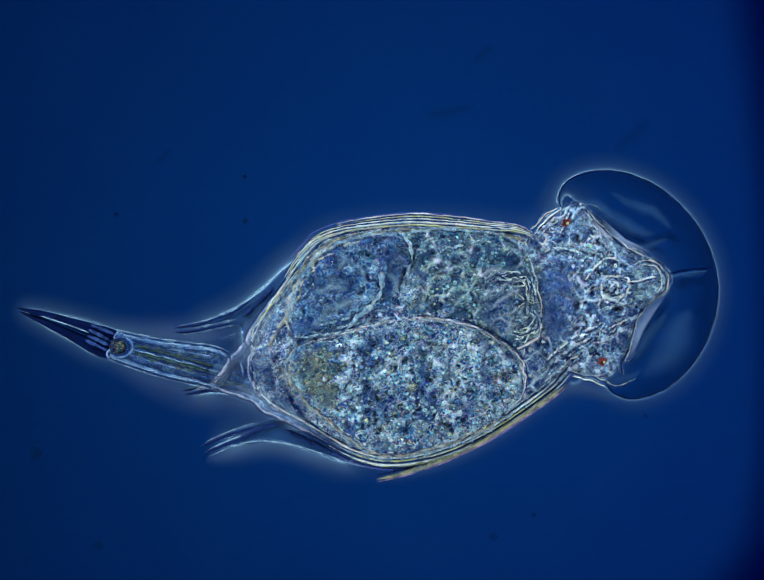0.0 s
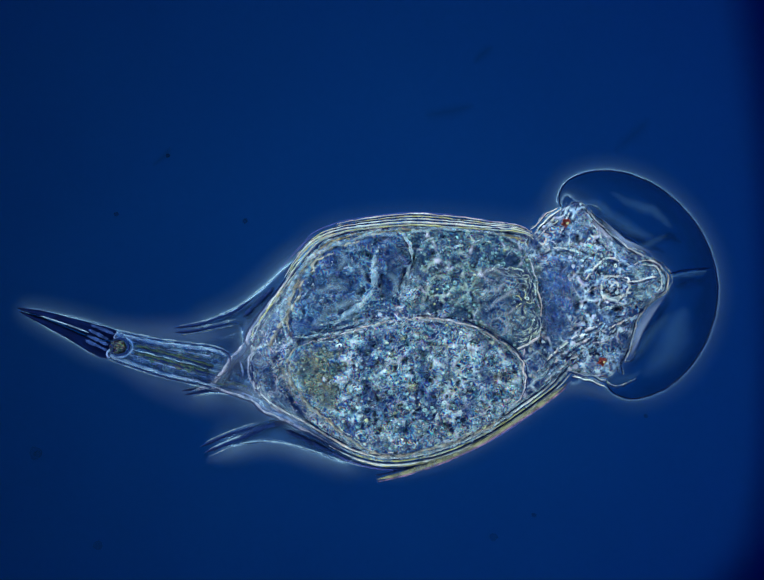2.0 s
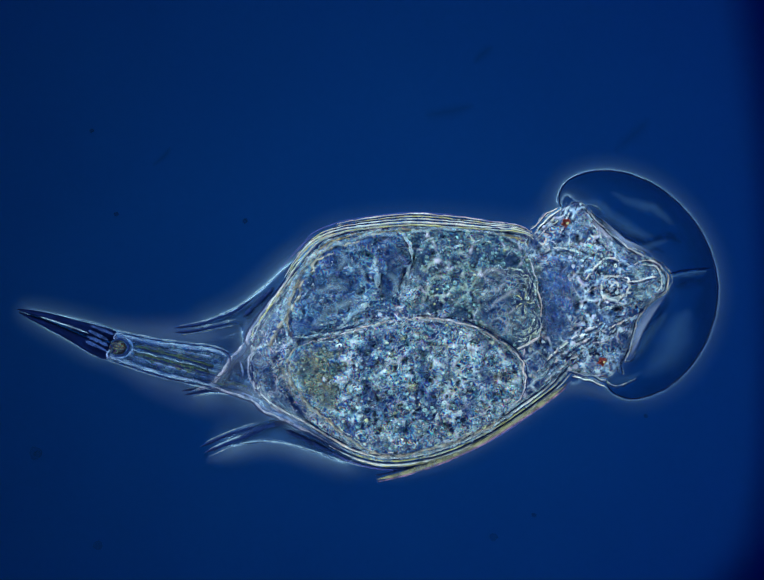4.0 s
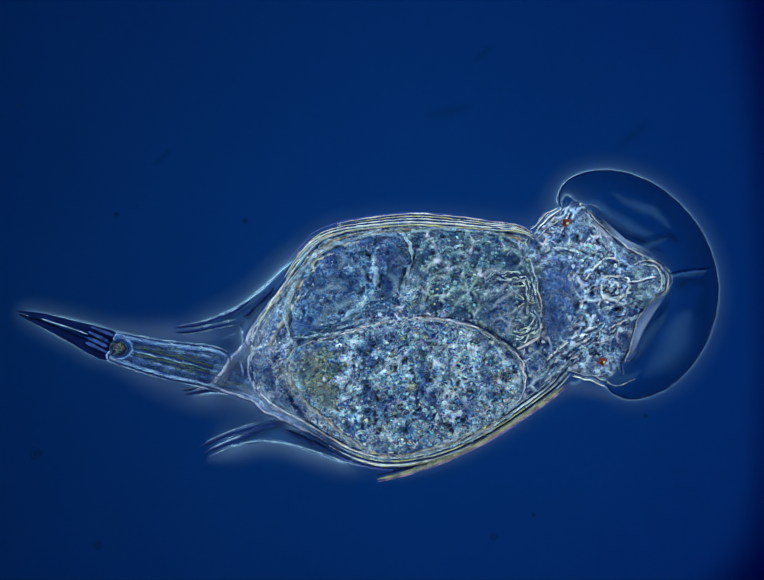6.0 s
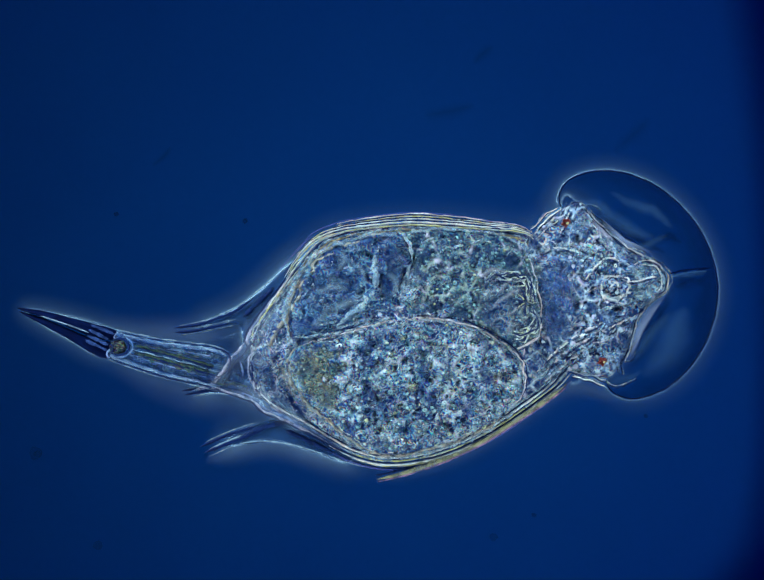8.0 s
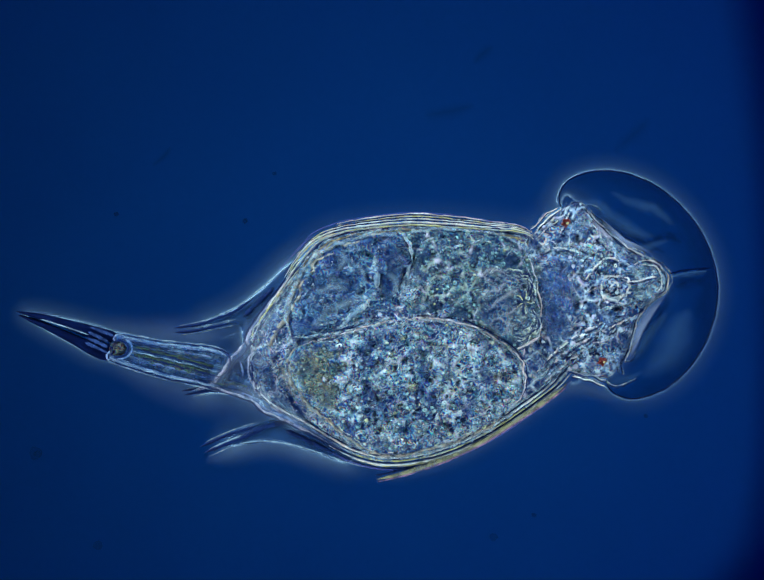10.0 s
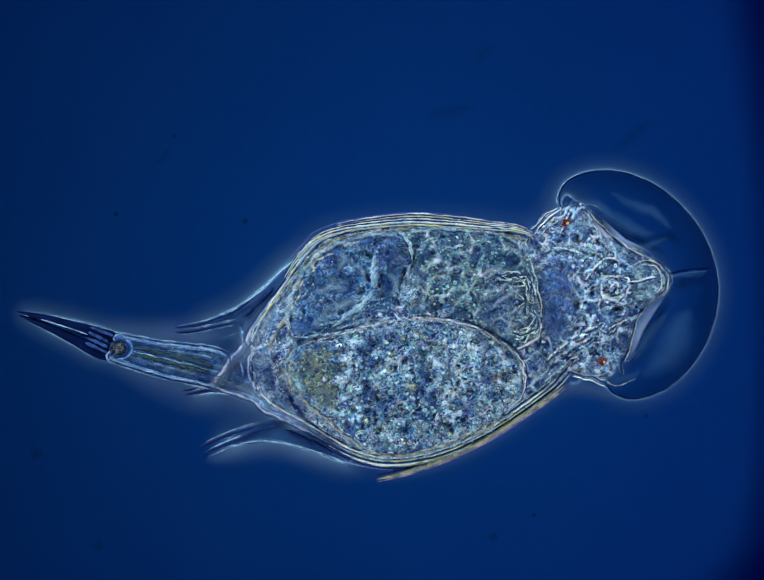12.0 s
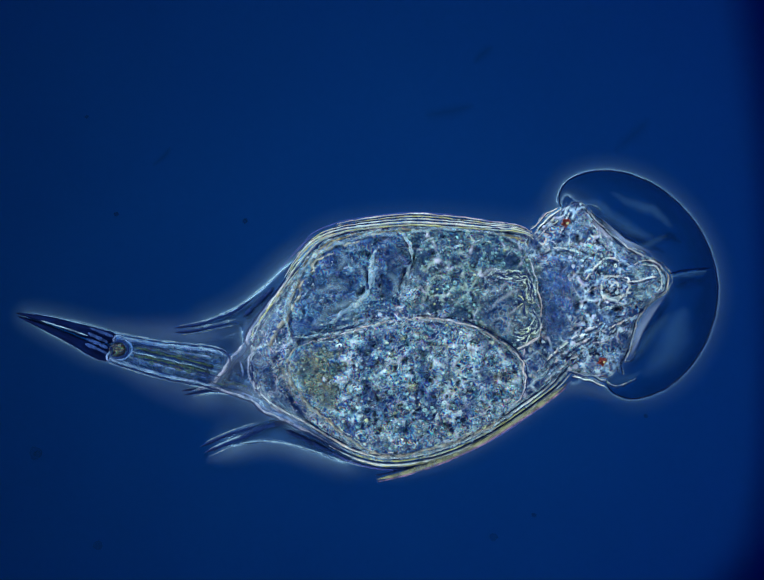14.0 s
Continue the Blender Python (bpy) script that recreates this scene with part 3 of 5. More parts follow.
def vesicles(name, outline, count, size, host, material, parent, seed, holes=()):
    """Small thick rings, the rims of vesicles, joined into one part."""
    rnd, line = random.Random(seed), spline(outline, 4, True)
    count, size = round(count * 0.35), (size[0] * 0.75, size[1] * 0.7)
    xs, ys = [p[0] for p in line], [p[1] for p in line]
    verts, faces, made, tries = [], [], 0, 0
    while made < count and tries < count * 5:
        tries += 1
        x, y = rnd.uniform(min(xs), max(xs)), rnd.uniform(min(ys), max(ys))
        if not inside(line, x, y) or any(inside(h, x, y) for h in holes) or noise.noise(Vector((x / 26, y / 26, seed))) < rnd.uniform(-0.6, 0.3):
            continue
        z = ground_of(host, x, y)
        if z is None:
            continue
        R = rnd.uniform(*size)
        r = R * rnd.uniform(0.42, 0.6)
        m = Matrix.Translation((*P(x, y)[:2], z + 0.4 * r * U)) @ Euler((rnd.uniform(-0.5, 0.5), rnd.uniform(-0.5, 0.5), rnd.uniform(0, 6))).to_matrix().to_4x4()
        base, squash = len(verts), rnd.uniform(0.7, 1)
        for i in range(8):
            a = i * math.pi / 4
            for j in range(4):
                q = j * math.pi / 2
                w = (R + r * math.cos(q)) * U
                verts.append(m @ Vector((w * math.cos(a), w * math.sin(a) * squash, r * math.sin(q) * U)))
        for i in range(8):
            for j in range(4):
                faces.append((base + i * 4 + j, base + ((i + 1) % 8) * 4 + j, base + ((i + 1) % 8) * 4 + (j + 1) % 4, base + i * 4 + (j + 1) % 4))
        made += 1
    return join_part(name, verts, faces, material, parent)


# ---- the lit field: blue filter glass over the lamp, with the rim of the field stop ----
def lit_field():
    m = bpy.data.materials.new("blue_filter_glass")
    m.use_nodes = True
    t = m.node_tree
    co = t.nodes.new("ShaderNodeTexCoord").outputs["Object"]
    n = noise_node(t, co, 18, 3, 0.5)
    n2 = noise_node(t, co, 300, 3, 0.6)
    tl = t.nodes.new("ShaderNodeBsdfTranslucent")
    c = mix(t, 0.5, ramp(t, n, [(0.3, (0.005, 0.122, 0.66)), (0.7, (0.007, 0.143, 0.72))]),
            ramp(t, n2, [(0.3, (0.005, 0.128, 0.67)), (0.7, (0.006, 0.138, 0.71))]))
    t.links.new(c, tl.inputs[0])
    t.links.new(tl.outputs[0], t.nodes["Material Output"].inputs[0])
    bm = bmesh.new()
    bmesh.ops.create_grid(bm, x_segments=8, y_segments=8, size=0.42)
    data = bpy.data.meshes.new("backdrop")
    bm.to_mesh(data)
    bm.free()
    data.materials.append(m)
    ob = new("backdrop", data)
    tagged(ob, "deep blue evenly lit microscope field under the water", "backdrop", kind="structure")

    # the field stop, unseen: a black plate below the glass, its opening shaped to darken the view's right edge
    m2, t2, b2 = mat("black_metal")
    b2.inputs["Base Color"].default_value = (0.01, 0.01, 0.012, 1)
    b2.inputs["Roughness"].default_value = 0.6
    bm = bmesh.new()
    right = [(1480, -140), (1516, 0), (1543, 160), (1566, 400), (1575, 700), (1567, 950), (1546, 1080), (1497, 1178), (1410, 1288), (1200, 1420)]
    left = [(400, 1600), (-900, 1500), (-1500, 560), (-900, -400), (400, -520), (1200, -420)]
    rim = [P(p[0], p[1], 0) * 0.77 + Vector((0.02 * 0.23, 0, 0)) for p in spline(right + left, 6, True)]
    loops = [[bm.verts.new((p.x, p.y, z)) for p in rim] for z in (-0.060, -0.058)]
    loops += [[bm.verts.new((0.62 * math.cos(2 * math.pi * k / 96 - 0.6), -0.62 * math.sin(2 * math.pi * k / 96 - 0.6), z)) for k in range(96)] for z in (-0.058, -0.060)]
    for i in range(4):
        a, b = loops[i], loops[(i + 1) % 4]
        for k in range(96):
            bm.faces.new((a[k], a[(k + 1) % 96], b[(k + 1) % 96], b[k]))
    data = bpy.data.meshes.new("field_stop")
    bm.to_mesh(data)
    bm.free()
    data.materials.append(m2)
    tagged(new("field_stop", data), "black metal field stop with an opening fitted to the view", "field stop", kind="structure")


lit_field()


# ---- the animal ----
rotifer = tagged(new("rotifer"), "glassy blue-white microscopic rotifer, granular, with forked foot", "rotifer")
rotifer["pivot"] = (0, 0, 0)

UPPER = [(515, 700), (545, 640), (580, 588), (618, 535), (660, 493), (720, 473), (800, 463), (880, 460), (960, 464), (1030, 472), (1075, 480), (1096, 492)]
LOWER = [(1166, 758), (1130, 795), (1080, 832), (1020, 873), (950, 910), (880, 934), (800, 944), (735, 932), (680, 905), (620, 868), (560, 835), (520, 800), (508, 750)]
TRUNK = UPPER + [(1108, 530), (1135, 640)] + LOWER
HEAD = [(1078, 505), (1118, 462), (1152, 430), (1190, 416), (1218, 446), (1256, 482), (1300, 516), (1345, 534), (1368, 566),
        (1362, 600), (1332, 628), (1308, 662), (1292, 708), (1272, 752), (1246, 776), (1206, 770), (1166, 762), (1120, 775), (1062, 640)]
YOLK = [(592, 735), (620, 708), (690, 690), (760, 668), (830, 655), (900, 655), (960, 666), (1010, 690), (1050, 717), (1072, 748), (1076, 792),
        (1058, 832), (1015, 866), (955, 896), (885, 920), (815, 934), (760, 926), (715, 898), (668, 858), (625, 820), (598, 780)]
STOMACH = [(832, 480), (900, 470), (980, 476), (1050, 492), (1086, 530), (1102, 590), (1110, 645), (1104, 690), (1060, 714), (1012, 682), (950, 658), (880, 648), (826, 646), (838, 590), (852, 535)]
CHAMBER = [(600, 694), (592, 645), (606, 590), (640, 535), (690, 502), (760, 484), (818, 480), (846, 535), (832, 590), (818, 648), (760, 664), (690, 684)]


def build_trunk():
    body = part("trunk", cushion(TRUNK, 62, 60, 90, 0.5, 7, 18, 1, n=16, under=0.85), M_BODY, rotifer, "blue-white granular trunk in a clear shell")
    part("bladder", cushion([(516, 740), (524, 718), (545, 722), (560, 760), (566, 800), (548, 812), (526, 790)], 10, 108, 20, 0.4, 5, 16, 54, n=8), M_LUMEN, body, "small dark blue bladder")
    strands("ridge", TRUNK, 80, (18, 50), (2.2, 4.2), body, G_ROSE, body, 74, 45)
    strands("thread", TRUNK, 360, (16, 50), (1.2, 3.4), body, G_THREAD, body, 69, 26)
    rear = [(520, 720), (560, 640), (610, 580), (640, 540), (610, 600), (596, 690), (600, 780), (650, 850), (710, 915), (640, 875), (560, 830), (516, 780)]
    strands("rear_thread", rear, 150, (10, 30), (0.8, 1.8), body, G_ROSE, body, 75, 18)
    scatter("rear_grain", rear, 160, (1.2, 2.8), body, G_BEIGE, body, 76)
    vesicles("vesicle", rear, 50, (2.4, 4.4), body, G_DIM, body, 77)
    for l, r, m in (([(528, 716), (548, 660), (586, 606), (620, 556)], 4.5, M_WALL), ([(540, 716), (562, 664), (596, 616)], 2.2, M_WALL), ([(556, 712), (574, 668), (600, 636)], 4.5, M_CREAM), ([(534, 800), (566, 836), (620, 876)], 4.0, M_LILAC),
                    ([(580, 800), (610, 842), (660, 888), (710, 918)], 2.6, M_DARK), ([(568, 720), (580, 700), (610, 690)], 2.0, M_WALL), ([(524, 730), (518, 765), (532, 806)], 2.6, M_LILAC), ([(572, 740), (586, 780), (600, 810)], 3.6, M_CREAM)):
        cord("trunk_fold", l, r * 0.9, m, body, 104, n=8, wobble=7, uneven=0.6, host=body)
    # sheets painted to darken the strip between body wall and yolk gland
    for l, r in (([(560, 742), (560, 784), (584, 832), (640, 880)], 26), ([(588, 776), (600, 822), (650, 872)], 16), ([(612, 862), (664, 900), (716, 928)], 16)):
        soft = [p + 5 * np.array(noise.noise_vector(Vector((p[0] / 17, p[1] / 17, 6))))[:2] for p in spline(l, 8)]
        part("rear_dark_sheet", ribbons(soft, r, 124), M_DARK_SHEET, body, "soft dark sheet painted between body wall and yolk gland")
    # stacked fine ridges of the shell along the upper side, fanning out to the rear
    outer = [(574, 562), (606, 516), (640, 482), (690, 459), (760, 446), (850, 438), (940, 445), (1010, 455), (1062, 462), (1092, 474)]
    inner = [(586, 572), (612, 530), (646, 496), (696, 476), (764, 467), (850, 461), (940, 466), (1010, 471), (1062, 475), (1094, 486)]
    # the dark cords between the ridges are painted edge lines
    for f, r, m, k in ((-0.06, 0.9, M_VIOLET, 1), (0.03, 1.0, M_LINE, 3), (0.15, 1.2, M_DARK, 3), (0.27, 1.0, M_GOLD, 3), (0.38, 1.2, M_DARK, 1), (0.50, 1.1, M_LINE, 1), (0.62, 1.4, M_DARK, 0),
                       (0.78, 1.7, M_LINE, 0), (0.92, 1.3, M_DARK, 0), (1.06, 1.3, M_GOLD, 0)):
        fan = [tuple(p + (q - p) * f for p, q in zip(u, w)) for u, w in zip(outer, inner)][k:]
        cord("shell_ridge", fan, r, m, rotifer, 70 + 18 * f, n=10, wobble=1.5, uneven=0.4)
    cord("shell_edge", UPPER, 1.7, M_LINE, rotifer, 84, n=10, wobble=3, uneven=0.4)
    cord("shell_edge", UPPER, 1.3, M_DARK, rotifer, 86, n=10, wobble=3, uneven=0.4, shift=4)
    cord("shell_edge", UPPER, 1.8, M_WALL, rotifer, 88, n=10, wobble=6, uneven=0.6, shift=9)
    cord("shell_lining", UPPER[2:], 2.0, M_ORANGE, rotifer, 92, "thin orange lining of the shell", n=10, wobble=6, shift=11, uneven=0.5, host=body)
    cord("shell_lining", UPPER[2:], 1.5, M_GOLD, rotifer, 95, n=10, wobble=8, shift=16, uneven=0.5, host=body)
    # the wall of the rear end, with a dark outer line and a pale inner border
    rear_wall = [(604, 548), (575, 586), (545, 626), (520, 660), (505, 688), (503, 704), (513, 717)]
    cord("rear_wall", rear_wall, 1.6, M_SPINE, rotifer, 84, n=10, wobble=2)
    cord("rear_wall", rear_wall, 2.6, M_LILAC, rotifer, 82, n=10, wobble=3, uneven=0.5, shift=-5)
    cord("rear_wall", rear_wall[:-2], 1.6, M_GOLD, rotifer, 86, n=10, wobble=4, uneven=0.5, shift=-10)
    heel = [(396, 801), (436, 796), (471, 806), (516, 821), (539, 843), (579, 860), (636, 888), (699, 923)]
    cord("rear_wall", heel, 2.2, M_LILAC, rotifer, 82, n=10, wobble=2, uneven=0.6)
    cord("rear_wall", heel, 1.5, M_SPINE, rotifer, 80, n=10, wobble=2, uneven=0.4, shift=4)
    cord("rear_wall", heel[2:], 2.2, M_FOOTWALL, rotifer, 83, n=10, wobble=2, uneven=0.6, shift=-6)
    cord("shell_edge", [(572, 556), (604, 520), (640, 484)], 0.9, M_VIOLET, rotifer, 60)
    # lower side: bright double edge and the free yellow border of the lower plate
    low = LOWER[:-1]
    for d, r, m, l in ((12, 1.4, M_WALL, low), (8, 1.2, M_DARK, low[:10]), (4, 2.0, M_LINE, low), (0.5, 1.2, M_DARK, low[:10]), (-3, 1.7, M_GOLD, low[:9]), (-7, 1.6, M_DARK, low[:10]), (-11, 2.0, M_LINE, low[:9]),
                       (-14.5, 1.2, M_GOLD, low[3:8]), (-18, 1.5, M_DARK, low[:9]), (-21, 1.8, M_VIOLET, low[:10])):
        cord("shell_ridge", l, r, m, rotifer, 78 + 0.8 * d, n=10, shift=d, wobble=0.8, uneven=0.3)
    plate = [(772, 985), (830, 971), (910, 944), (990, 906), (1060, 862), (1120, 822), (1162, 790)]
    cord("plate_border", plate, 4.2, M_PLATE, rotifer, 72, "yellowish free border of the lower plate", n=10, uneven=0.2, taper=0.15)
    cord("plate_border", plate, 2.4, M_ROSE, rotifer, 68, n=10, shift=5, uneven=0.3, taper=0.1)
    cord("plate_border", plate, 4.0, M_DARK, rotifer, 62, n=10, shift=-8, taper=0.2)
    part("plate_haze", ribbons(spline(plate, 8), 26, 40), M_GLOW_HAZE, rotifer)
    return body


TRUNK_OB = build_trunk()


WING_LINES = []


def build_wing(outline, lines, label):
    """A thin wing of the shell that ends in a spine."""
    WING_LINES.append(outline)
    wing = part("spine", cushion(outline, 14, 48, 12, 0.5, 2, 14, 4, n=6), M_WING, rotifer, label)
    pale, dark = lines
    for l, r in dark:
        cord("spine_dark_line", l, r, M_SPINE, wing, 66, n=8, taper=0.15)
    # pale cords paint the bright halo lines beside the dark ones
    for l, r in pale:
        cord("spine_halo_line", l, r, M_THIN, wing, 64, n=8, taper=0.05)


build_wing([(400, 671), (420, 665), (447, 653), (490, 632), (540, 592), (600, 540), (660, 540), (640, 640), (560, 690), (505, 712), (490, 666), (430, 676)],
           ((([(366, 669), (413, 660), (447, 648), (490, 627), (540, 588), (592, 545)], 1.3), ([(378, 676), (430, 668), (482, 656)], 2.2), ([(370, 688), (405, 683), (440, 676), (480, 668)], 1.2)),
            (([(357, 674), (413, 665), (447, 653), (480, 640), (520, 612)], 3.0), ([(358, 683), (397, 680), (430, 673), (470, 664)], 2.7))),
           "clear pointed wing of the shell")
build_wing([(450, 908), (480, 892), (540, 868), (580, 862), (640, 890), (720, 940), (700, 948), (640, 926), (580, 908), (530, 904), (470, 916)],
           ((([(420, 909), (470, 886), (530, 866)], 1.0), ([(428, 923), (480, 901), (530, 881), (558, 872)], 2.4), ([(428, 938), (480, 916), (530, 906), (590, 912), (650, 928), (720, 952), (765, 963)], 1.3)),
            (([(410, 918), (470, 893), (525, 876)], 3.0), ([(418, 930), (470, 910), (530, 886), (562, 868)], 3.0))),
           "clear pointed wing of the shell")
build_wing([(396, 805), (414, 798), (450, 794), (500, 796), (540, 815), (520, 822), (470, 806), (420, 806)],
           ((([(380, 800), (410, 793), (450, 788), (505, 796)], 1.1), ([(392, 816), (430, 808), (480, 812), (530, 828)], 1.1)),
            (([(372, 803), (410, 798), (444, 796)], 2.3), ([(378, 811), (415, 805), (445, 802)], 2.1))),
           "short pointed wing of the shell")
for L in ([(500, 894), (545, 876), (592, 866)], [(585, 884), (630, 904), (684, 930)], [(498, 652), (530, 622), (562, 590)]):
    cord("wing_dark_patch", L, 5, M_DARK, TRUNK_OB, 66, n=8)


FOLD_AT, JAW_AT = P(730, 590, 120), P(1098, 626, 140)


def build_gut():
    chamber = part("intestine", cushion(CHAMBER, 24, 108, 60, 0.45, 15, 30, 7, n=16), M_CHAMBER, rotifer, "dark blue folded gut chamber")
    wall = cord("gut_wall", CHAMBER[:6], 4.0, M_WALL, chamber, 120, n=8, wobble=6, uneven=0.5, origin=P(600, 650, 120), label="pale shifting wall of the gut")
    cord("gut_wall", CHAMBER[9:] + CHAMBER[:1], 2.6, M_WALL, chamber, 122, n=8, wobble=6, uneven=0.5)
    for l, r in (([(622, 566), (640, 540), (668, 516), (702, 502), (736, 500)], 4.0), ([(740, 494), (762, 482), (790, 480), (808, 476)], 3.4), ([(634, 560), (656, 536), (690, 518)], 2.6), ([(600, 640), (612, 606), (630, 574)], 3.0)):
        cord("gut_lining", l, r, M_CREAM, chamber, 122, "cream and orange lumpy lining of the gut", n=8, wobble=10, uneven=0.8, host=TRUNK_OB if l[0][0] > 700 else chamber)
    cord("gut_wall", [(730, 490), (760, 480), (800, 484), (816, 476)], 3.6, M_WALL, chamber, 124, n=8, wobble=5, uneven=0.5)
    for l in ([(814, 476), (832, 492), (846, 520), (850, 545), (838, 585), (822, 640)], [(640, 668), (690, 660), (740, 648), (800, 634)],
              [(700, 560), (716, 545), (722, 525)]):
        cord("gut_wrinkle", l, 2.8, M_WALL, chamber, 128, n=8, wobble=8, uneven=0.6, host=chamber)
    for k, (l, r) in enumerate((([(820, 476), (838, 496), (848, 524), (838, 558), (828, 592), (826, 616)], 3.4), ([(604, 692), (650, 682), (704, 670), (750, 656), (796, 648)], 2.6), ([(596, 690), (592, 650), (604, 606), (624, 566)], 4.0))):
        cord("septum", l, r, (M_FOLD, M_WALL, M_CREAM)[k], chamber, 128, n=8, wobble=9, uneven=0.7, host=chamber)
        cord("septum_dark_line", l, r * 0.6, M_DARK, chamber, 128, n=8, wobble=9, uneven=0.6, shift=r * 1.3, host=chamber)
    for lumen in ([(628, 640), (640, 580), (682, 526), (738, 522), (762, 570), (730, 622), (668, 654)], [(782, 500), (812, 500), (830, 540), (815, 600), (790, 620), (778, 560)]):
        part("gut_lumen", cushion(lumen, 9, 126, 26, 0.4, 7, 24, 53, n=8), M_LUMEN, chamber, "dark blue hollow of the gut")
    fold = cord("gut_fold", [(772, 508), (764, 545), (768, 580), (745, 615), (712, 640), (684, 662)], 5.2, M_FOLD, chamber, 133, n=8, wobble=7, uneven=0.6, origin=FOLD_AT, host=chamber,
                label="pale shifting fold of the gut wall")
    cord("fold_dark_line", [(762, 510), (754, 545), (757, 578), (735, 606), (700, 634), (676, 655)], 2.0, M_DARK, fold, 133, n=8, wobble=4, uneven=0.5, host=chamber)
    stomach = part("stomach", cushion(STOMACH, 30, 106, 64, 0.4, 9, 24, 8, n=16), M_GUT, rotifer, "grey-green granular stomach")
    cord("stomach_wall", STOMACH[:6], 2.6, M_WALL, stomach, 120, n=8, wobble=6, uneven=0.6)
    cord("stomach_wall", STOMACH[4:9], 1.3, M_LILAC2, stomach, 124, n=8, wobble=5, uneven=0.6)
    cord("stomach_wall", STOMACH[4:9], 1.5, M_WALL, stomach, 126, n=8, wobble=9, uneven=0.6, shift=7)
    cord("stomach_wall", STOMACH[3:9], 1.6, M_WALL, stomach, 116, n=8, wobble=10, uneven=0.6, shift=-6)
    cord("stomach_wall", [(1060, 716), (1082, 706), (1104, 692)], 2.6, M_LILAC2, stomach, 134, n=8, uneven=0.4)
    for l in ([(903, 519), (927, 508), (954, 505)], [(850, 530), (870, 500), (900, 490), (930, 496)],
              [(892, 606), (934, 618), (951, 615)], [(886, 567), (906, 556), (937, 553)], [(865, 515), (862, 539), (851, 556)], [(950, 500), (1000, 498), (1050, 515), (1080, 545)]):
        cord("stomach_wrinkle", l, 2.2, M_WALL, stomach, 130, n=8, wobble=8, uneven=0.7, host=stomach)
    for ring in ([(827, 608), (845, 591), (868, 591), (856, 616), (826, 622)], [(855, 628), (868, 620), (882, 627), (880, 639), (862, 643)], [(841, 572), (872, 570), (886, 586), (866, 588)],
                 [(905, 630), (922, 622), (938, 634), (926, 646), (908, 644)]):
        part("stomach_cell", cushion(ring, 6, 134, 10, 0.4, 3, 12, 58, n=5), M_CELL, stomach, "dark rounded cell of the stomach")
    scatter("food_grain", STOMACH, 300, (1.6, 3.8), stomach, G_GUT, stomach, 11)
    vesicles("vesicle", STOMACH, 190, (2.6, 5.2), stomach, G_DIM, stomach, 61)
    strands("thread", STOMACH, 170, (14, 40), (1.2, 3.0), stomach, G_THREAD, stomach, 62, 22)
    scatter("food_grain", CHAMBER, 160, (1.2, 2.6), chamber, G_HEAD, chamber, 12)
    for l, r in (([(676, 640), (712, 622), (748, 612)], 16), ([(650, 600), (684, 590), (716, 596)], 13), ([(690, 560), (706, 536), (704, 512)], 10), ([(640, 668), (664, 650), (676, 622)], 12), ([(796, 560), (812, 580), (808, 612)], 12), ([(728, 540), (744, 556), (748, 580)], 9)):
        part("gut_cloud", ribbons(spline(l, 8), r, 158), M_CLOUD, chamber, "pale soft cloud of the gut contents")
    # the chewing organ: two jaws of curved ribs in a soft sac
    sac = part("mastax", cushion([(975, 600), (990, 560), (1040, 548), (1084, 560), (1102, 610), (1106, 660), (1092, 696), (1050, 704), (1005, 676), (980, 640)], 10, 134, 20, 0.4, 4, 14, 33, n=6),
               M_SAC, rotifer, "soft cloudy blue chewing organ", origin=P(1045, 625, 134))
    # a fan of fine bristles round the throat of the chewing organ
    for k in range(20):
        a, q = k * 0.314 + 0.12 * math.sin(k * 5), 22 + 6 * math.sin(k * 3.1)
        l = [(1079 + 5 * math.cos(a), 620 + 6 * math.sin(a)), (1079 + q * 0.6 * math.cos(a + 0.15), 620 + q * 0.8 * math.sin(a + 0.15)), (1079 + q * math.cos(a), 620 + 1.3 * q * math.sin(a))]
        cord("bristle", l, 1.0, (M_GOLD, M_SPINE, M_SPINE, M_WALL)[k % 4], sac, 140, n=4, host=sac)
    for l, r, m in (([(958, 562), (985, 566), (1010, 556), (1045, 560)], 14, M_PLEAT), ([(1000, 640), (1025, 618), (1052, 600), (1066, 592)], 12, M_PLEAT), ([(984, 622), (1010, 618), (1036, 604)], 12, M_DARK_SHEET),
                    ([(1006, 668), (1024, 654), (1046, 664), (1040, 684), (1018, 684)], 9, M_PLEAT), ([(1012, 672), (1026, 662), (1038, 672)], 12, M_DARK_SHEET), ([(992, 588), (1020, 580), (1048, 586)], 12, M_DARK_SHEET),
                    ([(1030, 650), (1056, 636), (1072, 624)], 10, M_PLEAT), ([(986, 648), (1010, 640), (1034, 626)], 10, M_DARK_SHEET), ([(1004, 600), (1026, 596), (1050, 576)], 10, M_PLEAT),
                    ([(1050, 676), (1070, 664), (1090, 648)], 8, M_DARK_SHEET), ([(1040, 612), (1058, 622), (1066, 640)], 8, M_DARK_SHEET)):
        soft = [p + 6 * np.array(noise.noise_vector(Vector((p[0] / 15, p[1] / 15, 4))))[:2] for p in spline(l, 8)]
        part("sac_fold", ribbons(soft, 0.6 * r, 158), m, sac)
    vesicles("vesicle", [(1040, 575), (1076, 580), (1094, 610), (1100, 650), (1090, 684), (1050, 690), (1060, 640), (1040, 610)], 46, (2.6, 5.0), sac, G_RING, sac, 81)
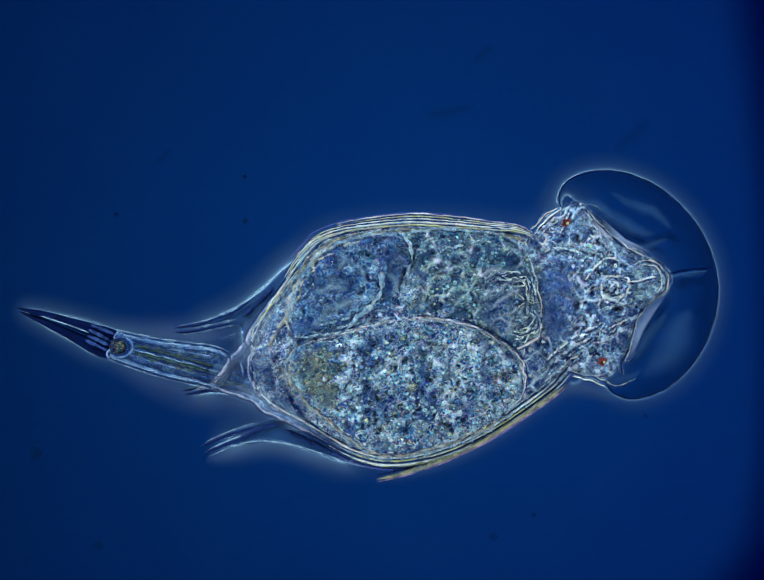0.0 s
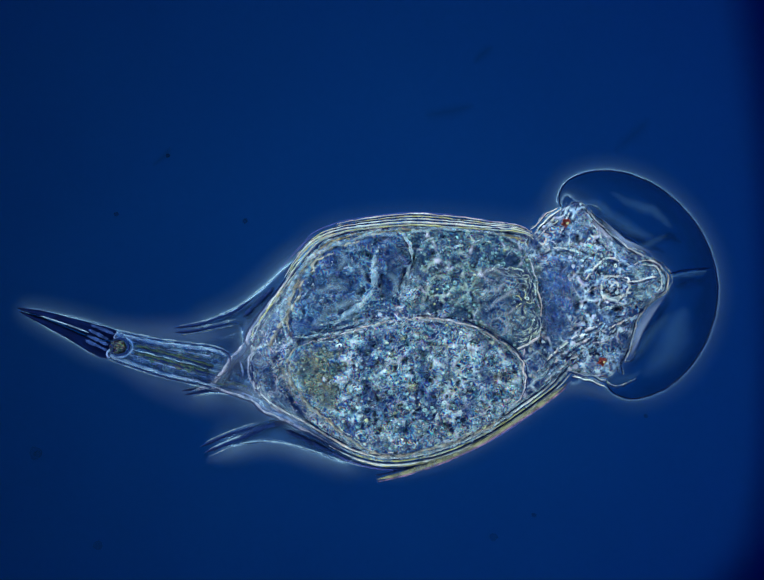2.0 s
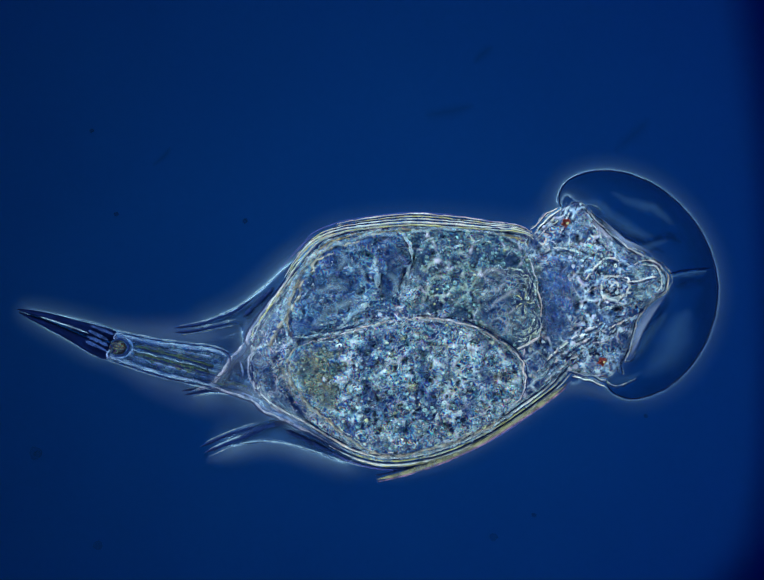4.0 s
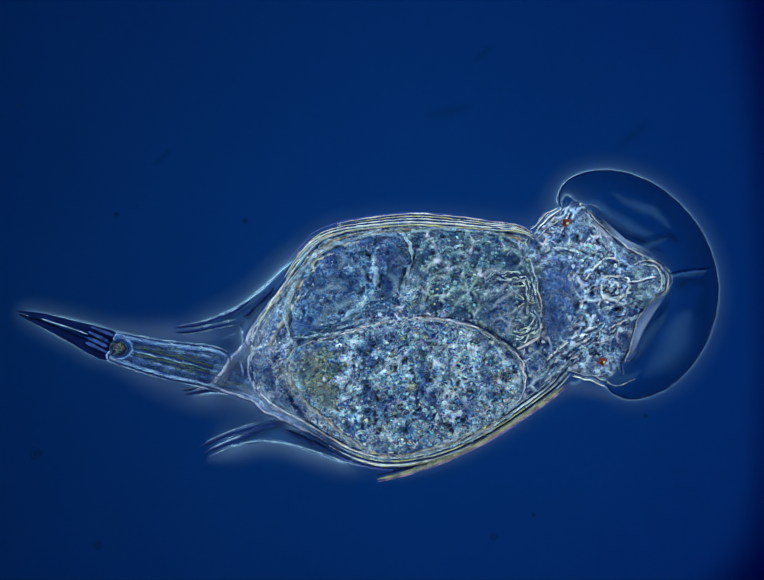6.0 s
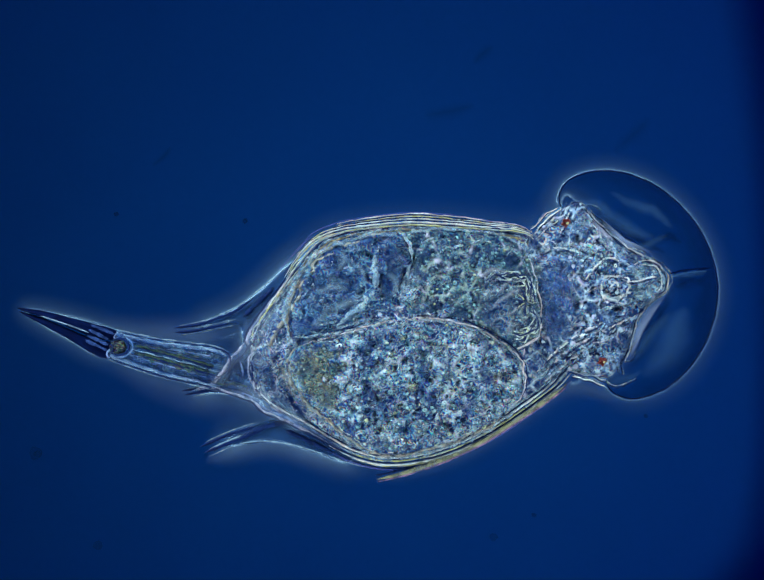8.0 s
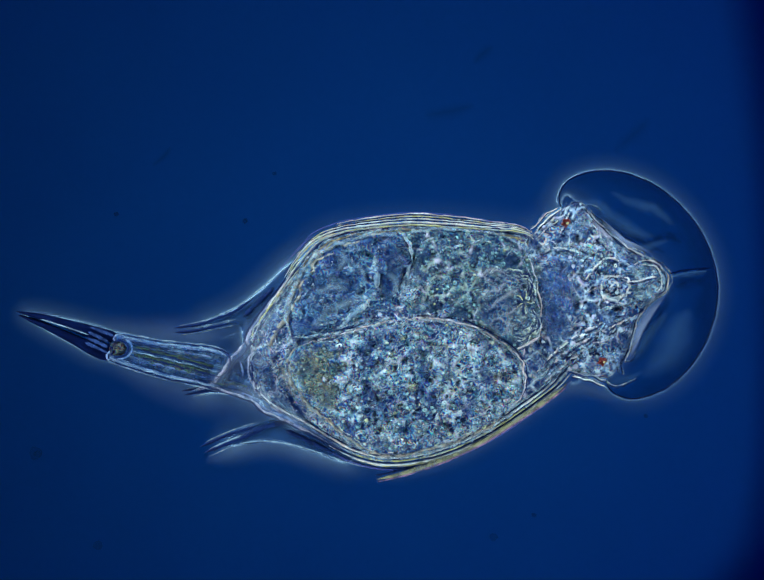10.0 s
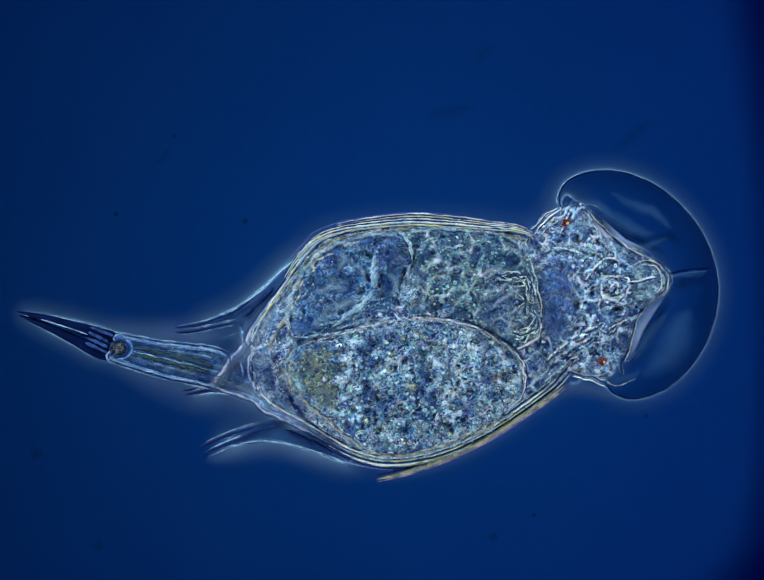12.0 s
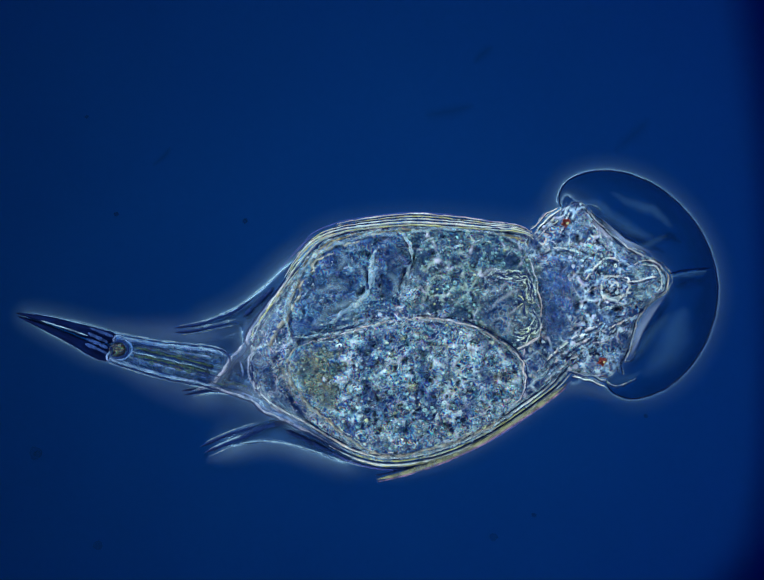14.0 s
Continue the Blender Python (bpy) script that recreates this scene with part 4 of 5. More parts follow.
    jaws = []
    for side in (-1, 1):
        def rib(k):
            d = 3.4 * k
            if side < 0:
                l = [(994 + 7 * k, 578 - 2 * k), (1012 + 6 * k, 560 + d), (1050, 558 + 1.5 * d), (1082 - d * 0.5, 570 + d), (1094 - d, 596 + 0.4 * d), (1098 - 1.2 * d, 622)]
            else:
                l = [(1094 - 1.4 * d, 634 + 0.3 * d), (1106 - 1.1 * d, 652), (1104 - 1.2 * d, 679 - 0.4 * d), (1080 - 0.6 * d, 697 - 1.2 * d), (1046 + 3 * k, 700 - 1.6 * d)]
            return tube(bmesh.new(), [p + np.array(noise.noise_vector(Vector((p[0] / 18, p[1] / 18, k * 0.7))))[:2] * 11 for p in spline(l, 7)], (1.5, 1.2, 1.3, 1.1, 1.1)[int(k)], 144 + 0.5 * k, 6, uneven=0.6)
        jaw = part("jaw", rib(0), M_JAW, rotifer, "ribbed pale yellow jaw", origin=JAW_AT)
        for k in range(1, 5):
            part("rib", rib(k), M_JAW, jaw)
            part("rib_dark_line", rib(k - 0.5), M_SPINE, jaw)
        for k in range(4):
            if side < 0:
                l = [(1046 + 6 * k, 578 + 4 * k), (1072 + 4 * k, 577 + 6 * k), (1088 + 2 * k, 596 + 3 * k), (1092, 622)]
            else:
                l = [(1093, 632), (1094 + 2 * k, 654 - 2 * k), (1080 + 4 * k, 680 - 6 * k), (1050 + 8 * k, 686 - 5 * k)]
            part("tooth", tube(bmesh.new(), [p + np.array(noise.noise_vector(Vector((p[0] / 12, p[1] / 12, k))))[:2] * 5 for p in spline(l, 6)], 1.1, 145, 6, uneven=0.6), (M_JAW, M_SPINE)[k % 2], jaw)
        jaws.append(jaw)
    # larger bits of food that drift
    bits = []
    for x, y, r in ((868, 632, 7), (932, 538, 3.5), (905, 575, 3), (880, 520, 4), (960, 585, 3), (915, 620, 4), (985, 520, 3.5), (850, 600, 3)):
        bm = cushion([(x + r * math.cos(a), y + r * math.sin(a) * 0.85) for a in (0, 1.05, 2.1, 3.14, 4.2, 5.25)], r, 136, 7, 0.5, 1, 6, x, n=4)
        bits.append(part("food_bit", bm, M_BIT, stomach, "round glassy food bit", origin=P(x, y, 136)))
    return chamber, stomach, fold, sac, jaws, bits, wall


CHAMBER_OB, STOMACH_OB, FOLD, SAC, JAWS, BITS, GUT_WALL = build_gut()


def build_yolk():
    yolk = part("yolk_gland", cushion(YOLK, 40, 104, 84, 0.42, 11, 24, 9, n=14), M_YOLK, rotifer, "large granular blue-white yolk gland")
    cord("yolk_membrane", YOLK[1:12], 1.7, M_LILAC2, yolk, 121, n=8, wobble=6, uneven=0.8)
    cord("yolk_dark_line", YOLK[1:12], 1.3, M_DARK, yolk, 120, n=8, wobble=4, uneven=0.4, shift=-5)
    cord("yolk_membrane", YOLK[1:12], 1.6, M_WALL, yolk, 124, n=8, wobble=6, uneven=0.5, shift=5)
    cord("yolk_membrane", YOLK[11:] + YOLK[:2], 4.0, M_WALL, yolk, 108, n=8, wobble=9, uneven=0.8, shift=-7)
    for l in ([(722, 908), (760, 880), (804, 850)], [(757, 910), (800, 884), (840, 850), (876, 824)], [(872, 756), (888, 734), (902, 712)], [(706, 800), (760, 772), (800, 744), (840, 724)], [(850, 900), (880, 868), (910, 846)], [(930, 820), (962, 790), (1000, 776)], [(780, 820), (816, 796), (846, 786)]):
        cord("yolk_ridge", l, 3.0, M_WALL, yolk, 130, n=8, wobble=9, uneven=0.9, host=yolk)
    cord("yolk_membrane", YOLK[11:] + YOLK[:2], 3.2, M_CREAM, yolk, 111, n=8, wobble=8, uneven=0.7)
    cord("yolk_membrane", YOLK[11:] + YOLK[:2], 1.1, M_GOLD, yolk, 116, n=8, wobble=9, uneven=0.8, shift=7)
    rnd = random.Random(5)
    for f in range(13):
        line = spline(YOLK[10:18], 8)
        p = line[int((f + 0.5) / 13 * (len(line) - 1))]
        c = p + (np.array((835, 790)) - p) / np.hypot(*(np.array((835, 790)) - p)) * rnd.uniform(20, 26)
        r = rnd.uniform(11, 16)
        ring = [(c[0] + r * rnd.uniform(0.8, 1.15) * math.cos(a), c[1] + r * rnd.uniform(0.75, 1.05) * math.sin(a)) for a in (0, 1.05, 2.1, 3.14, 4.2, 5.25)]
        base = 126 + rnd.uniform(-3, 3)
        cell = part("yolk_cell", cushion(ring, 12, base, 12, 0.5, 4, 9, f, n=5), M_CELL, yolk)
    for f in range(42):
        c = (716 + 54 * (f % 7) + 27 * (f // 7 % 2) + rnd.uniform(-12, 12), 690 + 36 * (f // 7) + rnd.uniform(-8, 8))
        if any(not inside(YOLK, c[0] + q, c[1] + w) for q, w in ((0, 34), (34, 0), (-20, 0), (0, -20))) or c[0] < 728:
            continue
        r = rnd.uniform(11, 17)
        ring = [(c[0] + r * rnd.uniform(0.8, 1.15) * math.cos(a), c[1] + r * rnd.uniform(0.75, 1.05) * math.sin(a)) for a in (0, 1.05, 2.1, 3.14, 4.2, 5.25)]
        base = (ground_of(yolk, *c) or 120 * U) / U - 3
        cell = part("yolk_cell", cushion(ring, 9, base, 12, 0.5, 4, 9, f, n=5), M_CELL, yolk)
        vesicles("vesicle", ring, 6, (3.0, 5.4), cell, G_RING, cell, 80 + f)
    germ = [(600, 735), (640, 714), (690, 706), (708, 728), (700, 760), (716, 788), (694, 820), (692, 852), (660, 845), (622, 806), (600, 770)]
    patch = part("germ_patch", cushion(germ, 16, 124, 24, 0.45, 6, 10, 10, n=6), M_GERM, yolk, "olive brown granular patch")
    scatter("yolk_grain", YOLK, 300, (1.8, 4.4), yolk, G_YOLK, yolk, 13, holes=(germ,))
    vesicles("vesicle", YOLK, 220, (2.8, 5.4), yolk, G_RING, yolk, 64, holes=(germ,))
    strands("thread", YOLK, 150, (14, 40), (1.2, 3.6), yolk, G_THREAD, yolk, 65, 16)
    vesicles("vesicle", germ, 60, (2.2, 4.4), patch, G_GERM, yolk, 66)
    scatter("germ_grain", germ, 70, (1.6, 3.4), patch, G_GERM, yolk, 14)


build_yolk()


def build_head():
    head = part("head", cushion(HEAD, 56, 66, 70, 0.48, 13, 22, 15, n=14, under=0.9), M_HEAD, rotifer, "lumpy blue-white head with two red eyes")
    rims = (([(1096, 478), (1124, 452), (1152, 428)], 2.6),
                 ([(1102, 490), (1130, 464), (1158, 440)], 2.2),
                 ([(1088, 472), (1118, 444), (1142, 424)], 1.6),
                 ([(1190, 416), (1218, 446), (1256, 482), (1300, 516), (1345, 534)], 2.8),
                 ([(1292, 545), (1330, 534), (1358, 548), (1372, 572), (1366, 598), (1340, 612)], 3.6),
                 ([(1300, 552), (1334, 544), (1356, 560), (1360, 584), (1346, 602)], 2.4))
    folds = (([(1340, 612), (1312, 650), (1296, 704), (1282, 742)], 2.6),
                 ([(1166, 760), (1206, 768), (1244, 780)], 3.2),
                 ([(1174, 772), (1210, 782), (1240, 792)], 2.0),
                 ([(1112, 745), (1150, 716), (1190, 690), (1220, 680)], 4.0),
                 ([(1106, 520), (1150, 508), (1190, 520)], 4.0),
                 ([(1150, 480), (1158, 460), (1170, 436)], 2.6),
                 ([(1200, 575), (1225, 545), (1250, 530), (1290, 545)], 4.0))
    for l, r in (([(1104, 776), (1136, 742), (1174, 712), (1214, 690)], 5), ([(1118, 786), (1150, 752), (1186, 724), (1226, 704)], 3.6), ([(1140, 510), (1176, 502), (1206, 516), (1240, 512)], 4.5),
                 ([(1210, 470), (1236, 500), (1270, 520)], 4), ([(1222, 640), (1256, 630), (1290, 620), (1320, 612)], 4), ([(1240, 660), (1230, 700), (1240, 730)], 3.6), ([(1190, 540), (1216, 520), (1250, 534)], 4)):
        cord("muscle_band", l, r, M_WALL, head, 110, n=8, wobble=6, uneven=0.5, host=head)
        cord("muscle_dark_line", l, r * 0.45, M_DARK, head, 110, n=8, wobble=6, uneven=0.6, shift=r * 1.1, host=head)
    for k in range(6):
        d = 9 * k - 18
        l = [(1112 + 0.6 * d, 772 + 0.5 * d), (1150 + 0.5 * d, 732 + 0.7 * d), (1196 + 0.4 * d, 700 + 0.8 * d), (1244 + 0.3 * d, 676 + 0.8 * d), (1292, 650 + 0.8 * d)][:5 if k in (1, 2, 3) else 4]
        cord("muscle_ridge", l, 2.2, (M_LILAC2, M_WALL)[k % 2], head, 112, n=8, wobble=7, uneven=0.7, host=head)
        cord("ridge_dark_line", l, 1.7, M_DARK, head, 111, n=8, wobble=7, uneven=0.6, shift=4.2, host=head)
    # each fold gets a dark cord beside it, a painted dark edge
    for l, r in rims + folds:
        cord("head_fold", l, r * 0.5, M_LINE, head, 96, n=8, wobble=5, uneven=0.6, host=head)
        cord("head_dark_line", l, r * 0.55, M_DARK, head, 96, n=8, wobble=4, uneven=0.5, shift=r * 1.2, host=head)
        cord("head_fold", l, r * 0.45, M_WALL, head, 96, n=8, wobble=7, uneven=0.5, shift=-r * 1.5, host=head)
    brain = part("brain", cushion([(1104, 560), (1130, 535), (1165, 545), (1190, 590), (1188, 640), (1165, 690), (1130, 700), (1108, 660)], 12, 112, 26, 0.4, 8, 24, 51, n=8), M_BRAIN, head, "soft deep blue brain")
    for lobe in ([(1290, 552), (1318, 542), (1346, 548), (1354, 566), (1320, 572), (1292, 574)], [(1290, 590), (1330, 582), (1356, 580), (1350, 600), (1322, 618), (1298, 612)]):
        part("lip", cushion(lobe, 8, 112, 16, 0.4, 3, 18, 52, n=6), M_LIP, head, "pale glassy lip")
    for l, r in (([(1160, 436), (1172, 416), (1196, 412)], 1.6), ([(1176, 436), (1186, 420), (1206, 424)], 1.5), ([(1200, 438), (1206, 420), (1222, 424), (1236, 434)], 1.3), ([(1150, 446), (1158, 426), (1164, 412)], 1.3),
                 ([(1244, 780), (1262, 792), (1288, 786), (1306, 776)], 1.8), ([(1268, 742), (1272, 768)], 1.3), ([(1278, 740), (1280, 770)], 1.3), ([(1282, 744), (1296, 736), (1306, 720)], 1.6), ([(1176, 770), (1206, 776), (1236, 786)], 1.4)):
        cord("cilia_root", l, r * 0.8, M_WALL, head, 80, n=8, wobble=3, uneven=0.5, host=head)
        cord("cilia_dark_line", l, r * 0.8, M_DARK, head, 80, n=8, wobble=3, uneven=0.4, shift=3, host=head)
    # a thin clear skirt of skin at the lower right, and a glow painted along the upper rim
    for flap in ([(1374, 592), (1350, 632), (1322, 680), (1302, 724), (1284, 752), (1288, 712), (1304, 664), (1334, 622)], [(1222, 438), (1262, 474), (1304, 504), (1350, 524), (1300, 520), (1252, 484)]):
        part("head_skirt_glow", veil(flap, 112), M_FLAP, head, "thin clear skirt sheet with a soft glow")
    # mouth funnel
    cord("mouth_rim", [(1232, 585), (1245, 568), (1270, 570), (1288, 582), (1284, 604), (1262, 614), (1240, 606), (1232, 585)], 2.6, M_LINE, head, 128, wobble=7, uneven=0.6, host=head)
    cord("mouth_slit", [(1286, 582), (1310, 580), (1340, 572)], 2.2, M_DARK, head, 128)
    cord("mouth_slit", [(1286, 579), (1312, 577), (1330, 570), (1346, 569)], 1.5, M_LINE, head, 127, uneven=0.4)
    for l in ([(1232, 600), (1240, 576), (1262, 566), (1284, 574), (1290, 592)], [(1240, 604), (1256, 618), (1280, 612), (1290, 596)], [(1250, 590), (1262, 584), (1274, 592), (1266, 604)]):
        cord("mouth_rim", l, 2.0, M_LINE, head, 130, n=8, wobble=10, uneven=0.7, host=head)
        cord("mouth_dark_line", l, 2.0, M_DARK, head, 129, n=8, wobble=10, uneven=0.7, shift=4, host=head)
    scatter("head_grain", HEAD, 260, (1.6, 4.4), head, G_HEAD, head, 16)
    vesicles("vesicle", HEAD, 70, (3, 7), head, G_RING, head, 67)
    strands("ridge", HEAD, 34, (20, 54), (2.4, 4.4), head, G_ROSE, head, 73, 50)
    strands("thread", HEAD, 130, (16, 52), (1.2, 3.2), head, G_THREAD, head, 68, 26)
    for x, y in ((1160, 458), (1235, 742)):
        edge = [(x + q * math.cos(a), y + q * math.sin(a)) for a, q in zip((0, 0.7, 1.4, 2.1, 2.8, 3.5, 4.2, 4.9, 5.6), (10, 7, 11, 7.5, 11, 7, 10, 8, 11))]
        part("eye_spot", cushion(edge, 10, 124, 12, 0.5, 9, 4, x, n=4), M_RED, head, "small rust red eye spot")
        cord("eye_lens", [(x + 2, y + 3), (x + 6, y - 1)], 2.0, M_GOLD, head, 140)
    return head


build_head()


def build_streaks():
    """Soft clear ridges added over the organs; their gloss draws pale streaks."""
    gut = (([(612, 680), (604, 630), (618, 585)], 9),
                 ([(772, 515), (766, 560), (768, 590)], 7),
                 ([(860, 530), (842, 580), (830, 620)], 8),
                 ([(700, 655), (740, 630), (772, 600)], 8))
    rest = (([(1120, 520), (1170, 512), (1210, 540)], 8),
                 ([(1200, 570), (1222, 545), (1256, 536)], 8),
                 ([(1130, 720), (1175, 695), (1215, 690)], 8),
                 ([(1215, 470), (1250, 500), (1290, 522)], 8),
                 ([(1262, 640), (1240, 670), (1230, 700)], 8),
                 ([(545, 700), (560, 650), (590, 610)], 8),
                 ([(560, 800), (600, 850), (650, 885)], 8),
                 ([(1090, 760), (1120, 770), (1150, 750)], 7))
    for l, r in gut + rest:
        soft = [p + 5 * np.array(noise.noise_vector(Vector((p[0] / 17, p[1] / 17, 3))))[:2] for p in spline(l, 8)]
        part("skin_streak", ripple(soft, r * 1.2, r * 0.8, 152), M_STREAK, rotifer, "soft clear ridge added for a pale streak")


build_streaks()

WISPS = []
DOME_BACK = [(1290, 730), (1330, 640), (1378, 570), (1310, 510), (1230, 450), (1190, 420)]
DOME_RIM = [(1150, 424), (1147, 398), (1168, 368), (1215, 351), (1275, 352), (1340, 376), (1400, 422), (1445, 482), (1470, 548),
           (1475, 612), (1460, 682), (1425, 746), (1378, 792), (1330, 815), (1290, 820), (1256, 806), (1243, 782)]

DOME_LINE = DOME_RIM + DOME_BACK


def build_corona():
    rim = DOME_RIM
    dome = part("corona_dome", cushion(rim + DOME_BACK, 50, 60, 30, 0.5, 2, 60, 20, n=8, centre=(1400, 570)), M_DOME, rotifer, "clear dark blue dome before the head")
    cord("dome_streak", [(1372, 563), (1398, 556), (1430, 552), (1458, 550)], 2.2, M_RIM, dome, 116, n=8)
    cord("dome_streak", [(1374, 570), (1398, 562), (1430, 558), (1450, 557)], 2.0, M_WISP, dome, 117, n=8)
    # dark cord and pale outer cord paint the optical edge lines of the rim
    cord("dome_rim", rim, 1.8, M_RIM, dome, 64, n=12, shift=1.5, taper=0.6)
    # shade painted inside the dome, darker the nearer the rim
    part("painted_dome_shade", ribbons(spline(rim, 12), 92, 40, 0.0, 1.0), M_BAND, dome, "dark gradient painted inside the dome rim")
    cord("dome_rim", rim, 1.1, M_WISP, dome, 62, n=12, shift=-2.5, taper=0.5)
    # the widest wisp is haze added to lighten the lower dome
    for l, r in (([(1374, 572), (1400, 565), (1450, 559)], 5), ([(1216, 420), (1256, 446), (1300, 474), (1345, 486)], 13),
                 ([(1300, 505), (1330, 505), (1372, 486)], 7), ([(1196, 420), (1222, 418), (1258, 440)], 9), ([(1300, 742), (1330, 690), (1372, 640)], 10),
                 ([(1250, 786), (1280, 778), (1320, 760)], 6), ([(1318, 772), (1366, 730), (1390, 680), (1412, 630)], 30), ([(1250, 392), (1300, 420), (1344, 436), (1384, 470)], 10)):
        soft = [p + 5 * np.array(noise.noise_vector(Vector((p[0] / 17, p[1] / 17, 0))))[:2] for p in spline(l, 8)]
        WISPS.append(part("cilia_wisp", ripple(soft, r * 1.6, r * 0.35, 114), M_MIST, rotifer, origin=P(*l[0], 114)))
    # shade painted into the dome beside the head, as soft dark sheets
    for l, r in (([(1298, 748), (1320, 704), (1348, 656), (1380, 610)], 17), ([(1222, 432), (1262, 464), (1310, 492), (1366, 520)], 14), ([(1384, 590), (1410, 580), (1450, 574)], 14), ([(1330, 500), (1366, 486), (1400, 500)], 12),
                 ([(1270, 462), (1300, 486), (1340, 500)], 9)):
        part("dome_streak", ribbons(spline(l, 8), r * 1.5, 100), M_DARK_SHEET, dome)


build_corona()

PIVOT = P(478, 760, 70)
SOCKET = part("foot_socket", cushion([(458, 738), (488, 718), (522, 688), (540, 740), (536, 815), (500, 802), (452, 798), (468, 770)], 22, 52, 24, 0.5, 4, 16, 55, n=8), M_FOOT, rotifer, "soft socket of the foot")
for L, R, M in (([(518, 684), (494, 714), (472, 736), (455, 768), (432, 789), (404, 800)], 3.0, M_LILAC), ([(524, 696), (500, 726), (480, 746), (462, 776)], 1.8, M_SPINE), ([(440, 780), (456, 762), (466, 744)], 1.4, M_LILAC),
                ([(442, 787), (460, 791), (486, 788), (508, 794)], 3.0, M_GLAND), ([(490, 740), (498, 762), (494, 784)], 2.2, M_FOOTWALL),
                ([(518, 722), (510, 750), (514, 782), (526, 806)], 1.6, M_LILAC), ([(524, 724), (517, 752), (521, 784), (532, 806)], 1.6, M_SPINE)):
    cord("socket_fold", L, R, M, SOCKET, 84, n=8, wobble=4, uneven=0.6)
# sheets painted to darken the gap between foot and shell
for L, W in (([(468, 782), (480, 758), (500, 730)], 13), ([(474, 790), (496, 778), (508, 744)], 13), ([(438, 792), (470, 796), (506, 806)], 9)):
    part("socket_dark_sheet", ribbons(spline(L, 8), W, 126), M_DARK_SHEET, SOCKET, "dark sheet painted over the foot socket")
FOOT_LINE = [(52, 642), (90, 642), (150, 654), (200, 667), (240, 681), (310, 697), (380, 708), (440, 716), (472, 735), (478, 760), (452, 792), (410, 790), (350, 774), (280, 755), (220, 736), (190, 728), (150, 704), (100, 676)]


def build_foot():
    stem = [(476, 735), (440, 716), (380, 708), (310, 697), (240, 682), (222, 706), (222, 734), (280, 754), (350, 774), (410, 790), (452, 792), (478, 770)]
    foot = part("foot", cushion(stem, 34, 58, 24, 0.5, 2, 20, 30, n=8), M_FOOT, rotifer, "clear jointed foot with two dark toes", origin=PIVOT)
    for l, r in (([(238, 680), (310, 696), (380, 706), (440, 714), (466, 726), (474, 744), (462, 766), (436, 782)], 1.5), ([(450, 800), (410, 790), (345, 776), (280, 756), (222, 736)], 1.5)):
        cord("foot_wall", l, r, M_SPINE, foot, 88, n=8, wobble=2, uneven=0.4)
        inner = l[:5]
        # pale line painted outside the foot wall as its bright halo
        cord("foot_halo_line", inner, 1.0, M_THIN, foot, 84, n=8, wobble=2, uneven=0.5, shift=-3.5)
        cord("foot_wall", inner, 1.1, M_THIN, foot, 93, n=8, wobble=3, uneven=0.7, shift=4)
        cord("foot_wall", inner, 2.6, M_FOOTWALL, foot, 90, n=8, wobble=3, uneven=0.5, shift=6)
        cord("foot_dark_line", inner, 1.2, M_DARK, foot, 91, n=8, wobble=3, uneven=0.5, shift=11)
    for l in ([(300, 714), (370, 722), (432, 732)], [(262, 728), (320, 743), (380, 760), (420, 771)]):
        cord("foot_wall", l, 1.6, M_FOOTWALL, foot, 91, n=8, wobble=3, uneven=0.6)
    cord("foot_wall", [(242, 682), (234, 692), (236, 696)], 1.6, M_FOOTWALL, foot, 90, n=6)
    cord("foot_wall", [(228, 716), (220, 726), (222, 738)], 1.6, M_FOOTWALL, foot, 90, n=6)
    for l in ([(280, 708), (340, 724), (400, 738), (440, 752)], [(275, 726), (330, 740), (400, 760), (430, 766)]):
        cord("foot_gland", l, 7.5, M_GLAND, foot, 88, n=10, wobble=3)
    for d, r, m in ((-20, 0.9, M_THIN2), (-15, 1.0, M_DARK), (-11, 0.7, M_THIN2), (-7, 0.9, M_FIBRE), (-3, 1.2, M_SPINE), (2, 0.7, M_THIN), (7, 0.9, M_FIBRE), (11, 1.3, M_SPINE), (15, 0.7, M_THIN2), (20, 0.9, M_THIN2)):
        cord("foot_fibre", [(272, 716), (320, 728), (380, 743), (430, 757), (452, 762)], r, m, foot, 98, n=8, wobble=3, uneven=0.9, shift=d)
    gland = part("foot_bulb", cushion([(224, 712), (236, 699), (252, 700), (259, 714), (250, 726), (232, 726)], 14, 88, 10, 0.5, 5, 7, 3, n=5), M_BULB, foot, "round speckled foot gland")
    cord("bulb_rim", [(258, 694), (270, 704), (271, 718), (258, 732), (240, 734)], 2.2, M_FOOTWALL, foot, 96)
    cord("bulb_dark_line", [(230, 700), (248, 696), (262, 705), (263, 718), (252, 729), (234, 730)], 2.4, M_SPINE, foot, 97)
    cord("bulb_rim", [(226, 706), (232, 716), (228, 728)], 1.6, M_SPINE, foot, 98)
    a = part("toe", cushion([(34, 634), (90, 640), (150, 655), (200, 668), (238, 681), (230, 700), (180, 690), (120, 664), (70, 648)], 18, 66, 14, 0.5, 1, 20, 41, n=6), M_TOE, foot, "dark pointed toe")
    b = part("toe", cushion([(38, 642), (80, 652), (130, 672), (182, 694), (228, 706), (220, 736), (190, 728), (150, 704), (100, 676)], 18, 64, 14, 0.5, 1, 20, 42, n=6), M_TOE, foot, "dark pointed toe")
    cord("toe_edge", [(60, 634), (100, 640), (150, 652), (200, 666), (240, 680)], 0.7, M_THIN2, a, 76)
